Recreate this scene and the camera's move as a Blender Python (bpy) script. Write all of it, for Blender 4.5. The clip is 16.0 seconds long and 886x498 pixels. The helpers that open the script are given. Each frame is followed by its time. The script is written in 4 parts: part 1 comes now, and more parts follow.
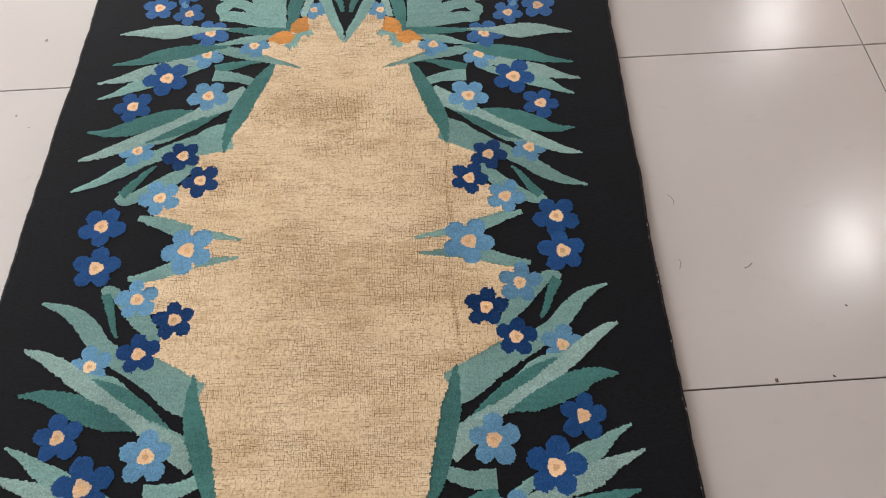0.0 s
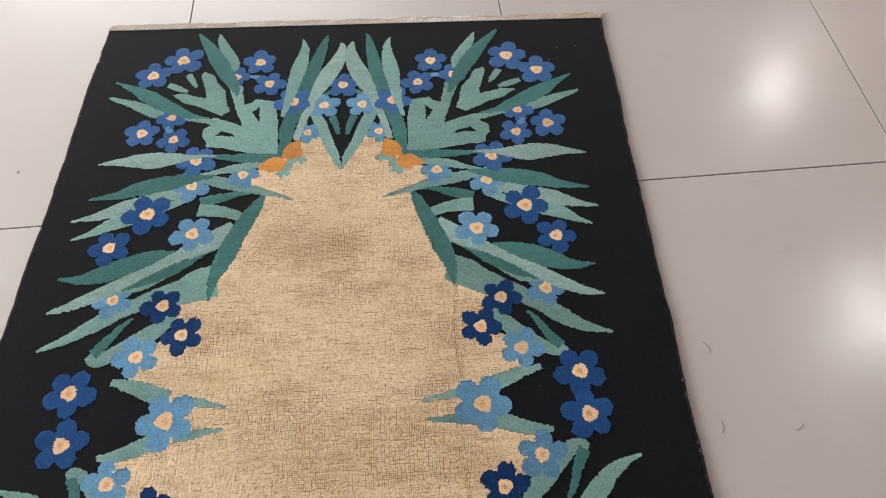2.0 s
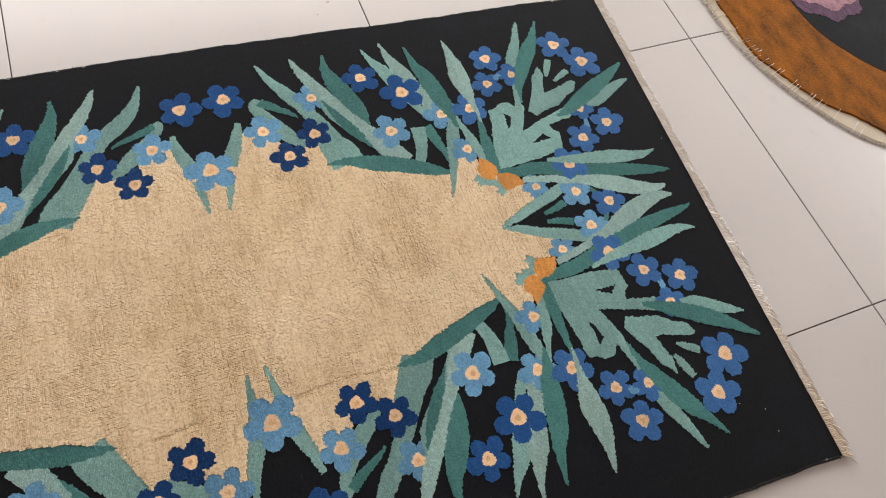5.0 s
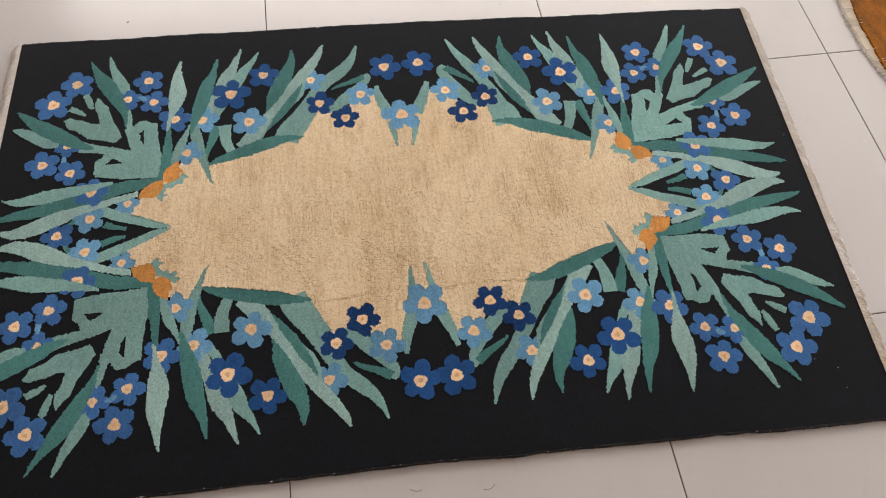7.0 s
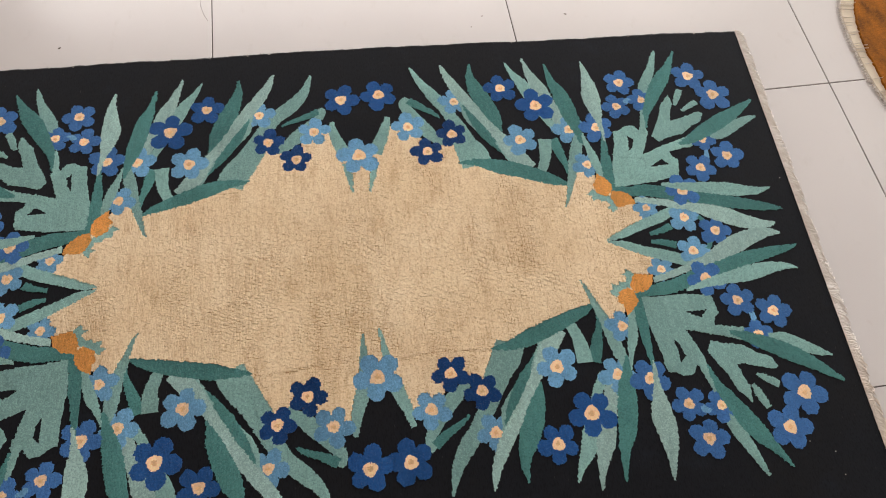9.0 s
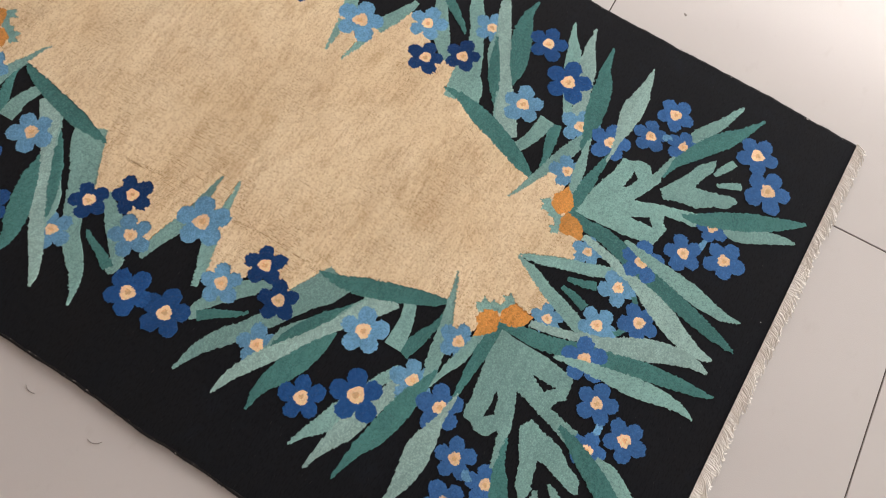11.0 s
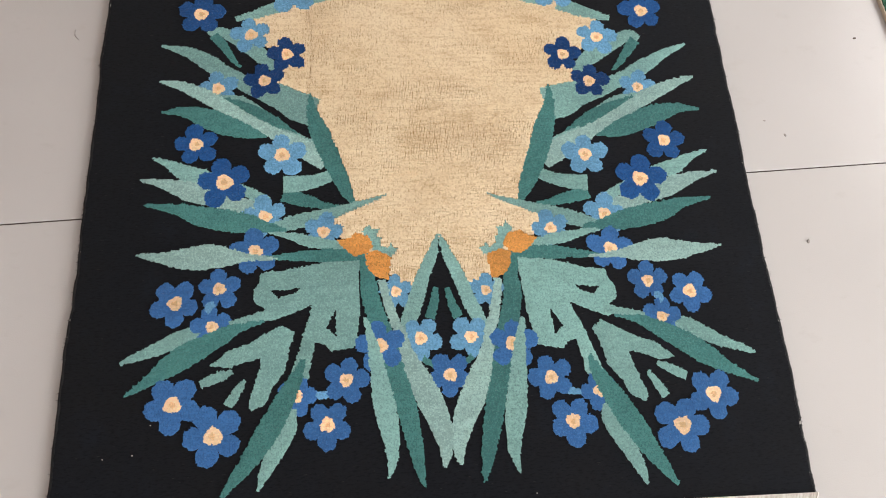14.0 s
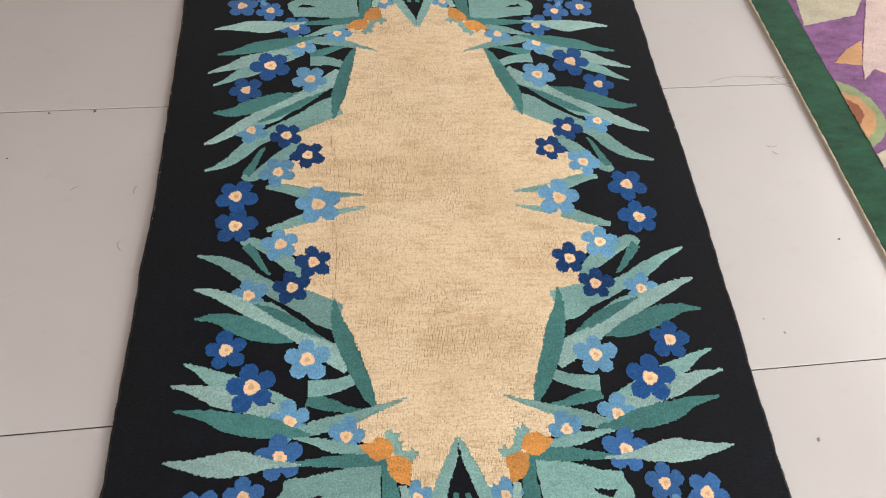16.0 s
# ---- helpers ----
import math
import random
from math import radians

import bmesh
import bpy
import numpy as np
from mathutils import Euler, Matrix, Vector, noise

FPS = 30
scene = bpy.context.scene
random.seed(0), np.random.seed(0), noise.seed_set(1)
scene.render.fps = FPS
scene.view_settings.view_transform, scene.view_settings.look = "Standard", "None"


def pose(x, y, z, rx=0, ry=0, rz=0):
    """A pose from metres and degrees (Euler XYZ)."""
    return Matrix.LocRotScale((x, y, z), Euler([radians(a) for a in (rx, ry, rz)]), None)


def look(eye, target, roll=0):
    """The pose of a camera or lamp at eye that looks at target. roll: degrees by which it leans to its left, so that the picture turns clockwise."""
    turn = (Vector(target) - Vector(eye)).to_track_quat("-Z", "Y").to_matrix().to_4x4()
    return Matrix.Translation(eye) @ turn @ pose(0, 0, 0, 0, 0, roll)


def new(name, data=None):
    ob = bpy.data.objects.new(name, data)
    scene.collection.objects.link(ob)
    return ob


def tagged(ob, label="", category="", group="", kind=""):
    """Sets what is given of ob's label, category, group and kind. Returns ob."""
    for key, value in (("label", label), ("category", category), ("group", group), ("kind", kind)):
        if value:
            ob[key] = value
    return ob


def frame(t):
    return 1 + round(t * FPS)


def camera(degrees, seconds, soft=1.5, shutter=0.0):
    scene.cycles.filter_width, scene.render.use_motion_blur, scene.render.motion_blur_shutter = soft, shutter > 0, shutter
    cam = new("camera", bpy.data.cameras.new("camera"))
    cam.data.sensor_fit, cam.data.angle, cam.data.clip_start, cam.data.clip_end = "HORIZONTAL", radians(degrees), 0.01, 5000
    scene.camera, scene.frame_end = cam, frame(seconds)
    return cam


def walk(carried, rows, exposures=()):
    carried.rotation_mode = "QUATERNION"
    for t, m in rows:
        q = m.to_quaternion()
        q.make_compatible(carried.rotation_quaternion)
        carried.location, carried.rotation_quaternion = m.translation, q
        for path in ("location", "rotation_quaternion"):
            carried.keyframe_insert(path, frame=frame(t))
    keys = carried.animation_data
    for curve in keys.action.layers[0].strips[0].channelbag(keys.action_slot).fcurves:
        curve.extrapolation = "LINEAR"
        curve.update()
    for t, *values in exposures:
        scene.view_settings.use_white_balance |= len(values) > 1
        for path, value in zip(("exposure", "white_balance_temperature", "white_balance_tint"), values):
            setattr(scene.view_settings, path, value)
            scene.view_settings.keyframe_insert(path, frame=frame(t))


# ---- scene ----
cam = camera(63.3, 16.0, soft=1.0)
RUG_TOP = 0.012
PATH = [
    (0, (0.197, -0.719, 1.228), (0.22, 0.272, -0.509), -0.8),
    (0.5, (0.158, -0.648, 1.212), (0.184, 0.359, -0.515), -1.6),
    (1, (0.167, -0.572, 1.201), (0.191, 0.46, -0.512), -2.3),
    (1.5, (0.187, -0.514, 1.197), (0.218, 0.568, -0.485), -2.1),
    (2, (0.19, -0.472, 1.201), (0.221, 0.637, -0.463), -1.7),
    (2.5, (0.209, -0.442, 1.212), (0.187, 0.671, -0.45), -0.6),
    (3, (0.229, -0.391, 1.227), (0.027, 0.701, -0.436), 1.4),
    (3.2, (0.272, -0.363, 1.237), (-0.02, 0.7, -0.432), 3.0),
    (5.3, (0.677, 0.034, 1.31), (-0.183, 0.481, -0.439), 14.5),
    (5.5, (0.709, 0.014, 1.323), (-0.173, 0.415, -0.426), 13.4),
    (6, (0.783, -0.035, 1.383), (-0.145, 0.273, -0.362), 9.9),
    (6.5, (0.873, -0.05, 1.45), (-0.07, 0.183, -0.298), 6.6),
    (7, (0.947, -0.096, 1.518), (0.002, 0.083, -0.235), 4.2),
    (7.5, (0.966, -0.108, 1.576), (0.02, 0.051, -0.179), 3.3),
    (8, (0.952, -0.076, 1.56), (0.014, 0.087, -0.198), 3.7),
    (8.5, (0.865, -0.036, 1.515), (-0.049, 0.147, -0.254), 4.9),
    (9, (0.713, 0.025, 1.455), (-0.18, 0.204, -0.325), 4.8),
    (9.5, (0.654, 0.161, 1.385), (-0.199, 0.293, -0.419), 5.5),
    (10, (0.666, 0.345, 1.334), (-0.143, 0.382, -0.494), 8.0),
    (10.2, (0.642, 0.401, 1.325), (-0.143, 0.386, -0.514), 8.6),
    (12.3, (0.314, 0.843, 1.269), (-0.022, 0.355, -0.641), 13.9),
    (12.5, (0.274, 0.883, 1.26), (-0.024, 0.377, -0.652), 14.6),
    (13, (0.19, 1.0, 1.227), (-0.048, 0.445, -0.68), 14.9),
    (13.5, (0.137, 1.029, 1.197), (-0.059, 0.416, -0.697), 13.0),
    (14, (0.118, 1.033, 1.23), (-0.07, 0.349, -0.64), 11.6),
    (14.5, (0.133, 1.026, 1.279), (-0.065, 0.229, -0.545), 10.5),
    (15, (0.141, 1.003, 1.302), (-0.062, 0.105, -0.473), 9.2),
    (15.5, (0.143, 0.984, 1.318), (-0.057, -0.005, -0.409), 8.1),
    (16, (0.157, 0.97, 1.333), (-0.051, -0.089, -0.351), 7.3),
]


def raised(p):
    return (p[0], p[1], p[2] + RUG_TOP)


walk(cam, [(t, look(raised(eye), raised(target), roll)) for t, eye, target, roll in PATH],
     exposures=[(0, -0.20, 6740, 11), (3, -0.32, 6740, 11), (5.5, -0.30, 6900, 12), (9, -0.29, 6900, 12), (10, -0.40, 6960, 13), (12.5, -0.13, 6740, 10), (15, -0.14, 6660, 9), (16, -0.09, 6680, 9)])

# ---- world and lights ----
world = bpy.data.worlds.new("sky")
scene.world = world
world.use_nodes = True
sky = world.node_tree.nodes.new("ShaderNodeTexSky")
sky.sky_type = "NISHITA"
sky.sun_disc = False
sky.sun_elevation, sky.sun_rotation = radians(40), radians(300)
world.node_tree.links.new(sky.outputs[0], world.node_tree.nodes["Background"].inputs[0])
world.node_tree.nodes["Background"].inputs[1].default_value = 0.1


def area_lamp(name, m, sx, sy, watts, colour):
    data = bpy.data.lights.new(name, "AREA")
    data.shape, data.size, data.size_y, data.energy, data.color = "RECTANGLE", sx, sy, watts, colour
    ob = new(name, data)
    ob.matrix_world = m
    return ob


# Area lamps stand in for daylight through two unseen, assumed windows.
WIN_W, WIN_N, LAMP = 172, 264, 80
area_lamp("daylight_west", look((-3.12, 0.3, 1.25), (0, 0.3, 1.0)), 4.6, 1.9, WIN_W, (1.0, 0.975, 0.965))
area_lamp("daylight_north", look((-1.7, 5.2, 1.45), (-1.7, 0, 1.2)), 3.2, 2.3, WIN_N, (0.93, 0.97, 1.0))

# ---- materials ----


class Mat:
    """A node material built step by step."""

    def __init__(self, name):
        self.m = bpy.data.materials.new(name)
        self.m.use_nodes = True
        self.t = self.m.node_tree
        self.b = self.t.nodes["Principled BSDF"]

    def node(self, kind, **inputs):
        n = self.t.nodes.new("ShaderNode" + kind)
        for k, v in inputs.items():
            self.put(n, k.replace("_", " "), v)
        return n

    def put(self, n, k, v):
        s = n.inputs[int(k[1:])] if k[0] == "#" else n.inputs[k]
        if hasattr(v, "links"):
            self.t.links.new(v, s)
        else:
            s.default_value = v

    def place(self):
        return self.node("NewGeometry").outputs["Position"]

    def scaled(self, v, x, y, z):
        n = self.node("Mapping")
        self.put(n, "Vector", v)
        self.put(n, "Scale", (x, y, z))
        return n.outputs[0]

    def noise(self, v, scale, detail=3.0, rough=0.55):
        n = self.node("TexNoise")
        for k, x in (("Vector", v), ("Scale", scale), ("Detail", detail), ("Roughness", rough)):
            self.put(n, k, x)
        return n.outputs[0]

    def ramp(self, f, a, b, lo=0.0, hi=1.0):
        n = self.node("MapRange")
        for k, x in (("Value", f), ("From Min", a), ("From Max", b), ("To Min", lo), ("To Max", hi)):
            self.put(n, k, x)
        return n.outputs[0]

    def math(self, op, a, b=0.0):
        n = self.node("Math")
        n.operation = op
        self.put(n, "#0", a)
        self.put(n, "#1", b)
        return n.outputs[0]

    def mix(self, f, a, b, blend="MIX"):
        n = self.node("Mix")
        n.data_type, n.blend_type = "RGBA", blend
        self.put(n, "#0", f)
        self.put(n, "#6", a)
        self.put(n, "#7", b)
        return n.outputs[2]

    def bump(self, h, strength, distance):
        n = self.node("Bump", Height=h, Strength=strength, Distance=distance)
        self.put(self.b, "Normal", n.outputs[0])


def rgba(c, k=1.0):
    return (c[0] * k, c[1] * k, c[2] * k, 1.0)


def pile(name, colour, fleck=0.35, sheen=0.35, vary=0.42):
    """Hand-knotted wool: each knot a little lighter or darker, and dye that varies from batch to batch."""
    m = Mat(name)
    p = m.place()
    tint = m.node("NewGeometry").outputs["Random Per Island"]
    grain = m.noise(p, 900, 2.0, 0.75)
    streak = m.noise(m.scaled(p, 1.0, 4.0, 1.0), 24, 5.0, 0.7)
    cloud = m.noise(p, 7.0, 3.0)
    info = m.node("ObjectInfo").outputs["Random"]
    c = m.mix(info, rgba(colour, 1.20), rgba(colour, 1.47))
    c = m.mix(m.ramp(tint, 0.0, 0.6, vary, 0.0), c, rgba((0.42, 0.44, 0.46)), "MULTIPLY")
    c = m.mix(m.ramp(tint, 0.55, 1.0, 0.0, 0.4), c, rgba((1.5, 1.47, 1.42)), "MULTIPLY")
    c = m.mix(m.ramp(grain, 0.50, 0.32, 0.0, fleck), c, rgba((0.45, 0.45, 0.45)), "MULTIPLY")
    c = m.mix(m.ramp(streak, 0.35, 0.7), c, rgba((0.82, 0.83, 0.84)), "MULTIPLY")
    c = m.mix(m.ramp(cloud, 0.35, 0.7, 0.0, 0.5), c, rgba((0.72, 0.74, 0.77)), "MULTIPLY")
    if name == "black_wool":
        rows = m.noise(m.scaled(p, 1.0, 3.2, 1.0), 105, 3.0, 0.65)
        c = m.mix(m.ramp(m.noise(p, 5.5, 5.0, 0.65), 0.42, 0.66), c, rgba((0.0098, 0.0100, 0.0114)))
        c = m.mix(m.ramp(m.noise(p, 11, 4.0, 0.65), 0.55, 0.72, 0.0, 0.8), c, rgba((0.010, 0.0125, 0.018)))
        # Shade in the gaps between knot rows is put into the colour.
        c = m.mix(m.ramp(rows, 0.50, 0.36, 0.0, 0.7), c, rgba((0.35, 0.35, 0.35)), "MULTIPLY")
        c = m.mix(m.ramp(m.noise(m.scaled(p, 0.25, 1.0, 1.0), 330, 2.0, 0.6), 0.70, 0.76, 0.0, 0.35), c, rgba((0.07, 0.062, 0.055)))
        grain = m.math("ADD", grain, m.math("MULTIPLY", rows, 0.8))
    m.put(m.b, "Base Color", c)
    m.put(m.b, "Roughness", 0.92)
    m.put(m.b, "Specular IOR Level", 0.1)
    m.put(m.b, "Sheen Weight", sheen)
    m.put(m.b, "Sheen Roughness", 0.4)
    m.bump(grain, 0.3, 0.0008)
    return m.m


def field_wool():
    """Undyed cream wool, yellowed here and there."""
    m = Mat("cream_wool")
    p = m.place()
    tint = m.node("NewGeometry").outputs["Random Per Island"]
    grain = m.noise(p, 900, 2.0, 0.75)
    lines = m.noise(m.scaled(p, 1.0, 11.0, 1.0), 12, 6.0, 0.75)
    cloud = m.noise(p, 4.2, 5.0, 0.62)
    c = m.mix(m.ramp(cloud, 0.3, 0.72), rgba((0.95, 0.79, 0.56)), rgba((0.88, 0.70, 0.46)))
    c = m.mix(m.ramp(tint, 0.0, 0.5, 0.5, 0.0), c, rgba((0.66, 0.55, 0.42)), "MULTIPLY")
    c = m.mix(m.ramp(lines, 0.49, 0.68, 0.0, 0.4), c, rgba((0.66, 0.53, 0.38)), "MULTIPLY")
    patches = m.noise(m.scaled(p, 1.0, 2.2, 1.0), 10, 7.0, 0.72)
    c = m.mix(m.ramp(patches, 0.52, 0.66, 0.0, 0.4), c, rgba((0.66, 0.53, 0.37)), "MULTIPLY")
    c = m.mix(m.ramp(grain, 0.50, 0.32, 0.0, 0.3), c, rgba((0.6, 0.52, 0.42)), "MULTIPLY")
    m.put(m.b, "Base Color", c)
    m.put(m.b, "Roughness", 0.9)
    m.put(m.b, "Specular IOR Level", 0.1)
    m.put(m.b, "Sheen Weight", 0.4)
    m.put(m.b, "Sheen Roughness", 0.4)
    m.bump(grain, 0.25, 0.0008)
    return m.m


def cotton(name, colour, browned=None):
    """Raw cotton yarn; browned: the x from which it has gone tan with age."""
    m = Mat(name)
    p = m.place()
    n = m.noise(p, 260, 3.0, 0.7)
    c = m.mix(m.ramp(n, 0.3, 0.7), rgba(colour), rgba(colour, 0.93))
    c = m.mix(m.ramp(m.node("NewGeometry").outputs["Random Per Island"], 0.0, 1.0, 0.6, 0.0), c, rgba((0.66, 0.61, 0.55)), "MULTIPLY")
    c = m.mix(m.ramp(m.noise(p, 9, 3), 0.45, 0.7, 0, 0.25), c, rgba((0.88, 0.82, 0.75)), "MULTIPLY")
    if browned is not None:
        xyz = m.node("SeparateXYZ")
        m.put(xyz, "#0", p)
        stain = m.math("ADD", xyz.outputs[0], m.ramp(m.noise(p, 14, 4.0), 0.3, 0.7, -0.12, 0.12))
        c = m.mix(m.ramp(stain, browned, browned + 0.22, 0.0, 0.75), c, rgba((0.74, 0.62, 0.47)), "MULTIPLY")
    m.put(m.b, "Base Color", c)
    m.put(m.b, "Roughness", 0.95)
    m.bump(n, 0.2, 0.0008)
    return m.m


def velvet(name, colour, dark=0.45, scale=6.0, sheen=0.12):
    """Cut pile brushed this way and that; the nap's lighter and darker strokes are put into the colour."""
    m = Mat(name)
    p = m.place()
    brush = m.noise(m.scaled(p, 1.0, 2.2, 1.0), scale, 5.0, 0.62)
    fine = m.noise(p, 300, 2.0, 0.7)
    stroke = m.noise(m.scaled(p, 3.0, 1.0, 1.0), scale * 8, 4.0, 0.7)
    c = m.mix(m.ramp(m.math("ADD", m.math("MULTIPLY", brush, 0.6), m.math("MULTIPLY", stroke, 0.4)), 0.36, 0.64), rgba(colour, 1.2), rgba(colour, dark))
    c = m.mix(m.ramp(fine, 0.35, 0.65, 0, 0.5), c, rgba((0.6, 0.6, 0.6)), "MULTIPLY")
    m.put(m.b, "Base Color", c)
    m.put(m.b, "Roughness", 0.85)
    m.put(m.b, "Sheen Weight", sheen)
    m.put(m.b, "Specular IOR Level", 0.15)
    m.bump(m.math("ADD", m.math("MULTIPLY", brush, 0.6), m.math("MULTIPLY", fine, 0.5)), 0.5, 0.004)
    return m.m


def tile_glaze():
    m = Mat("polished_tile")
    p = m.place()
    rnd = m.node("ObjectInfo").outputs["Random"]
    cloud = m.noise(p, 2.6, 2.0, 0.5)
    c = m.mix(m.ramp(cloud, 0.3, 0.7), rgba((0.605, 0.575, 0.56)), rgba((0.57, 0.54, 0.525)))
    c = m.mix(m.ramp(rnd, 0, 1, 0.0, 0.35), c, rgba((0.93, 0.92, 0.90)), "MULTIPLY")
    smear = m.noise(m.scaled(p, 1.0, 1.7, 1.0), 13, 6.0, 0.65)
    c = m.mix(m.ramp(smear, 0.60, 0.76, 0.0, 0.5), c, rgba((0.88, 0.86, 0.84)), "MULTIPLY")
    m.put(m.b, "Base Color", c)
    m.put(m.b, "Roughness", m.ramp(m.noise(p, 5, 2.0), 0.3, 0.7, 0.21, 0.25))
    m.put(m.b, "Coat Weight", 0.45)
    m.put(m.b, "Coat Roughness", 0.165)
    m.put(m.b, "Coat IOR", 1.45)
    m.put(m.b, "Specular IOR Level", 0.45)
    grain = m.noise(p, 430, 1.0, 0.5)
    m.bump(grain, 0.22, 0.0008)
    return m.m


def plain(name, colour, rough=0.6, mottle=0.85, scale=8.0):
    m = Mat(name)
    p = m.place()
    n = m.noise(p, scale, 5.0, 0.6)
    c = m.mix(m.ramp(n, 0.3, 0.7), rgba(colour), rgba(colour, mottle))
    m.put(m.b, "Base Color", c)
    m.put(m.b, "Roughness", rough)
    m.bump(m.noise(p, scale * 12, 3.0), 0.15, 0.002)
    return m.m


def glow(name, colour, strength):
    m = Mat(name)
    m.put(m.b, "Base Color", rgba(colour))
    m.put(m.b, "Emission Color", rgba(colour))
    m.put(m.b, "Emission Strength", strength)
    return m.m


WOOL = {
    "ground": pile("black_wool", (0.0068, 0.0076, 0.0098), 0.5, 0.12, 0.38),
    "dark": pile("deep_teal_wool", (0.074, 0.224, 0.212)),
    "mid": pile("sea_green_wool", (0.238, 0.420, 0.390)),
    "light": pile("pale_mint_wool", (0.332, 0.497, 0.463)),
    "sky": pile("sky_blue_wool", (0.155, 0.36, 0.545)),
    "blue": pile("cornflower_wool", (0.050, 0.158, 0.375)),
    "navy": pile("royal_blue_wool", (0.018, 0.090, 0.265)),
    "deep": pile("navy_wool", (0.010, 0.056, 0.185)),
    "orange": pile("ochre_wool", (0.66, 0.31, 0.085)),
    "heart": pile("peach_wool", (0.86, 0.63, 0.40), 0.2, 0.3, 0.2),
    "pip": pile("tan_wool", (0.74, 0.49, 0.26), 0.2, 0.3, 0.25),
}
WOOL["field"] = field_wool()
WOOL["foot"] = pile("brown_knot_foot", (0.40, 0.225, 0.085), 0.3, 0.1, 0.2)
COTTON = cotton("cotton_fringe", (0.90, 0.87, 0.83), 0.36)
STITCH = cotton("white_cotton", (0.90, 0.87, 0.83))
TILE = tile_glaze()
GROUT = plain("dark_grout", (0.085, 0.065, 0.055), 0.9)
# Tones of the unseen walls and ceiling are set to steer the bounce light.
PLASTER = plain("pale_plaster", (0.62, 0.595, 0.57), 0.8, 0.93, 3)
CEILING = plain("dim_plaster", (0.31, 0.285, 0.265), 0.85, 0.92, 3)
BROWN = plain("brown_bounce_wall", (0.31, 0.16, 0.085), 0.6, 0.7, 5)
FRAME = plain("grey_window_frame", (0.30, 0.30, 0.30), 0.4)

# ---- mesh helpers ----
import mathutils


def filled(bm, ring, z, upward=True):
    """A flat, triangulated face inside a ring of points, however jagged."""
    vs, _, faces, _, _, _ = mathutils.geometry.delaunay_2d_cdt([Vector(p) for p in ring], [], [list(range(len(ring)))], 1, 1e-6)
    made = [bm.verts.new((v.x, v.y, z)) for v in vs]
    for f in faces:
        bm.faces.new([made[i] for i in f])


def sided(bm, ring, z0, z1):
    n = len(ring)
    top, low = [bm.verts.new((*p, z1)) for p in ring], [bm.verts.new((*p, z0)) for p in ring]
    for i in range(n):
        bm.faces.new((low[i], low[(i + 1) % n], top[(i + 1) % n], top[i]))


def link(name, bm, material, parent=None, label=""):
    me = bpy.data.meshes.new(name)
    bm.to_mesh(me)
    bm.free()
    me.materials.append(material)
    ob = new(name, me)
    ob.parent = parent
    if label:
        ob["label"] = label
    return ob


def part(name, bm, material, parent, label=""):
    return link(name, bm, material, parent, label)


def box(bm, x0, x1, y0, y1, z0, z1):
    m = Matrix.Translation(((x0 + x1) / 2, (y0 + y1) / 2, (z0 + z1) / 2)) @ Matrix.Diagonal((x1 - x0, y1 - y0, z1 - z0, 1))
    return bmesh.ops.create_cube(bm, size=1.0, matrix=m)["verts"]


def slab(points, z0, z1, inset=0.0):
    """A flat piece with the given outline, with a softly rounded rim if inset is set."""
    bm = bmesh.new()
    n = len(points)
    rings = [[(x, y, z0) for x, y in points]]
    if inset:
        pts = [Vector((x, y)) for x, y in points]
        ins = []
        for i in range(n):
            d = pts[(i + 1) % n] - pts[i - 1]
            if d.length < 1e-9:
                d = Vector((1, 0))
            d.normalize()
            ins.append(pts[i] + Vector((-d.y, d.x)) * inset)
        rings.append([(x, y, z0 + (z1 - z0) * 0.55) for x, y in points])
        rings.append([(p.x, p.y, z1) for p in ins])
    else:
        rings.append([(x, y, z1) for x, y in points])
    vs = [[bm.verts.new(c) for c in r] for r in rings]
    for a, b in zip(vs, vs[1:]):
        for i in range(n):
            bm.faces.new((a[i], a[(i + 1) % n], b[(i + 1) % n], b[i]))
    filled(bm, [(x, y) for x, y, _ in rings[-1]], z1)
    return bm


KNOT = 0.0030
rng = random.Random(7)


def knotted(p, amount=0.8):
    """Outlines follow the grid of knots, so that curves turn into little steps."""
    x, y = p
    gx, gy = round(x / KNOT) * KNOT, round(y / KNOT) * KNOT
    return (x + (gx - x) * amount + rng.uniform(-1, 1) * 0.0011, y + (gy - y) * amount + rng.uniform(-1, 1) * 0.0011)


def finely(points, step=0.004, closed=True):
    out = []
    n = len(points)
    for i in range(n if closed else n - 1):
        a, b = Vector(points[i]), Vector(points[(i + 1) % n])
        k = max(1, int((b - a).length / step))
        out += [tuple(a.lerp(b, j / k)) for j in range(k)]
    return out


# ---- the flower rug ----
BASE = 0.0095
rug = new("flower_rug")
tagged(rug, "black wool rug with blue flowers, green leaves and cream field", "rug")

# the weaver's four quarters differ a little: u, v of the design are bent into each quarter
QUARTERS = [
    (-1, 1, (0, 1, 0, 0), (0, 0, 1, 0)),
    (1, 1, (-0.0046, 0.9317, 0.0133, 0.0808), (-0.0020, -0.0287, 1.0020, -0.0676)),
    (-1, -1, (0.0093, 0.9671, -0.0024, 0.0580), (0.0310, -0.1153, 0.9986, 0.0184)),
    (1, -1, (0.0080, 0.9134, 0.0064, 0.1163), (0.0316, -0.1421, 0.9996, 0.0631)),
]
SLIPS = []


def slip(u, v, *pulls):
    """Round one place of the design each of the other three quarters is pulled aside a little, in millimetres."""
    SLIPS.append((u, v, (0, 0) + pulls))


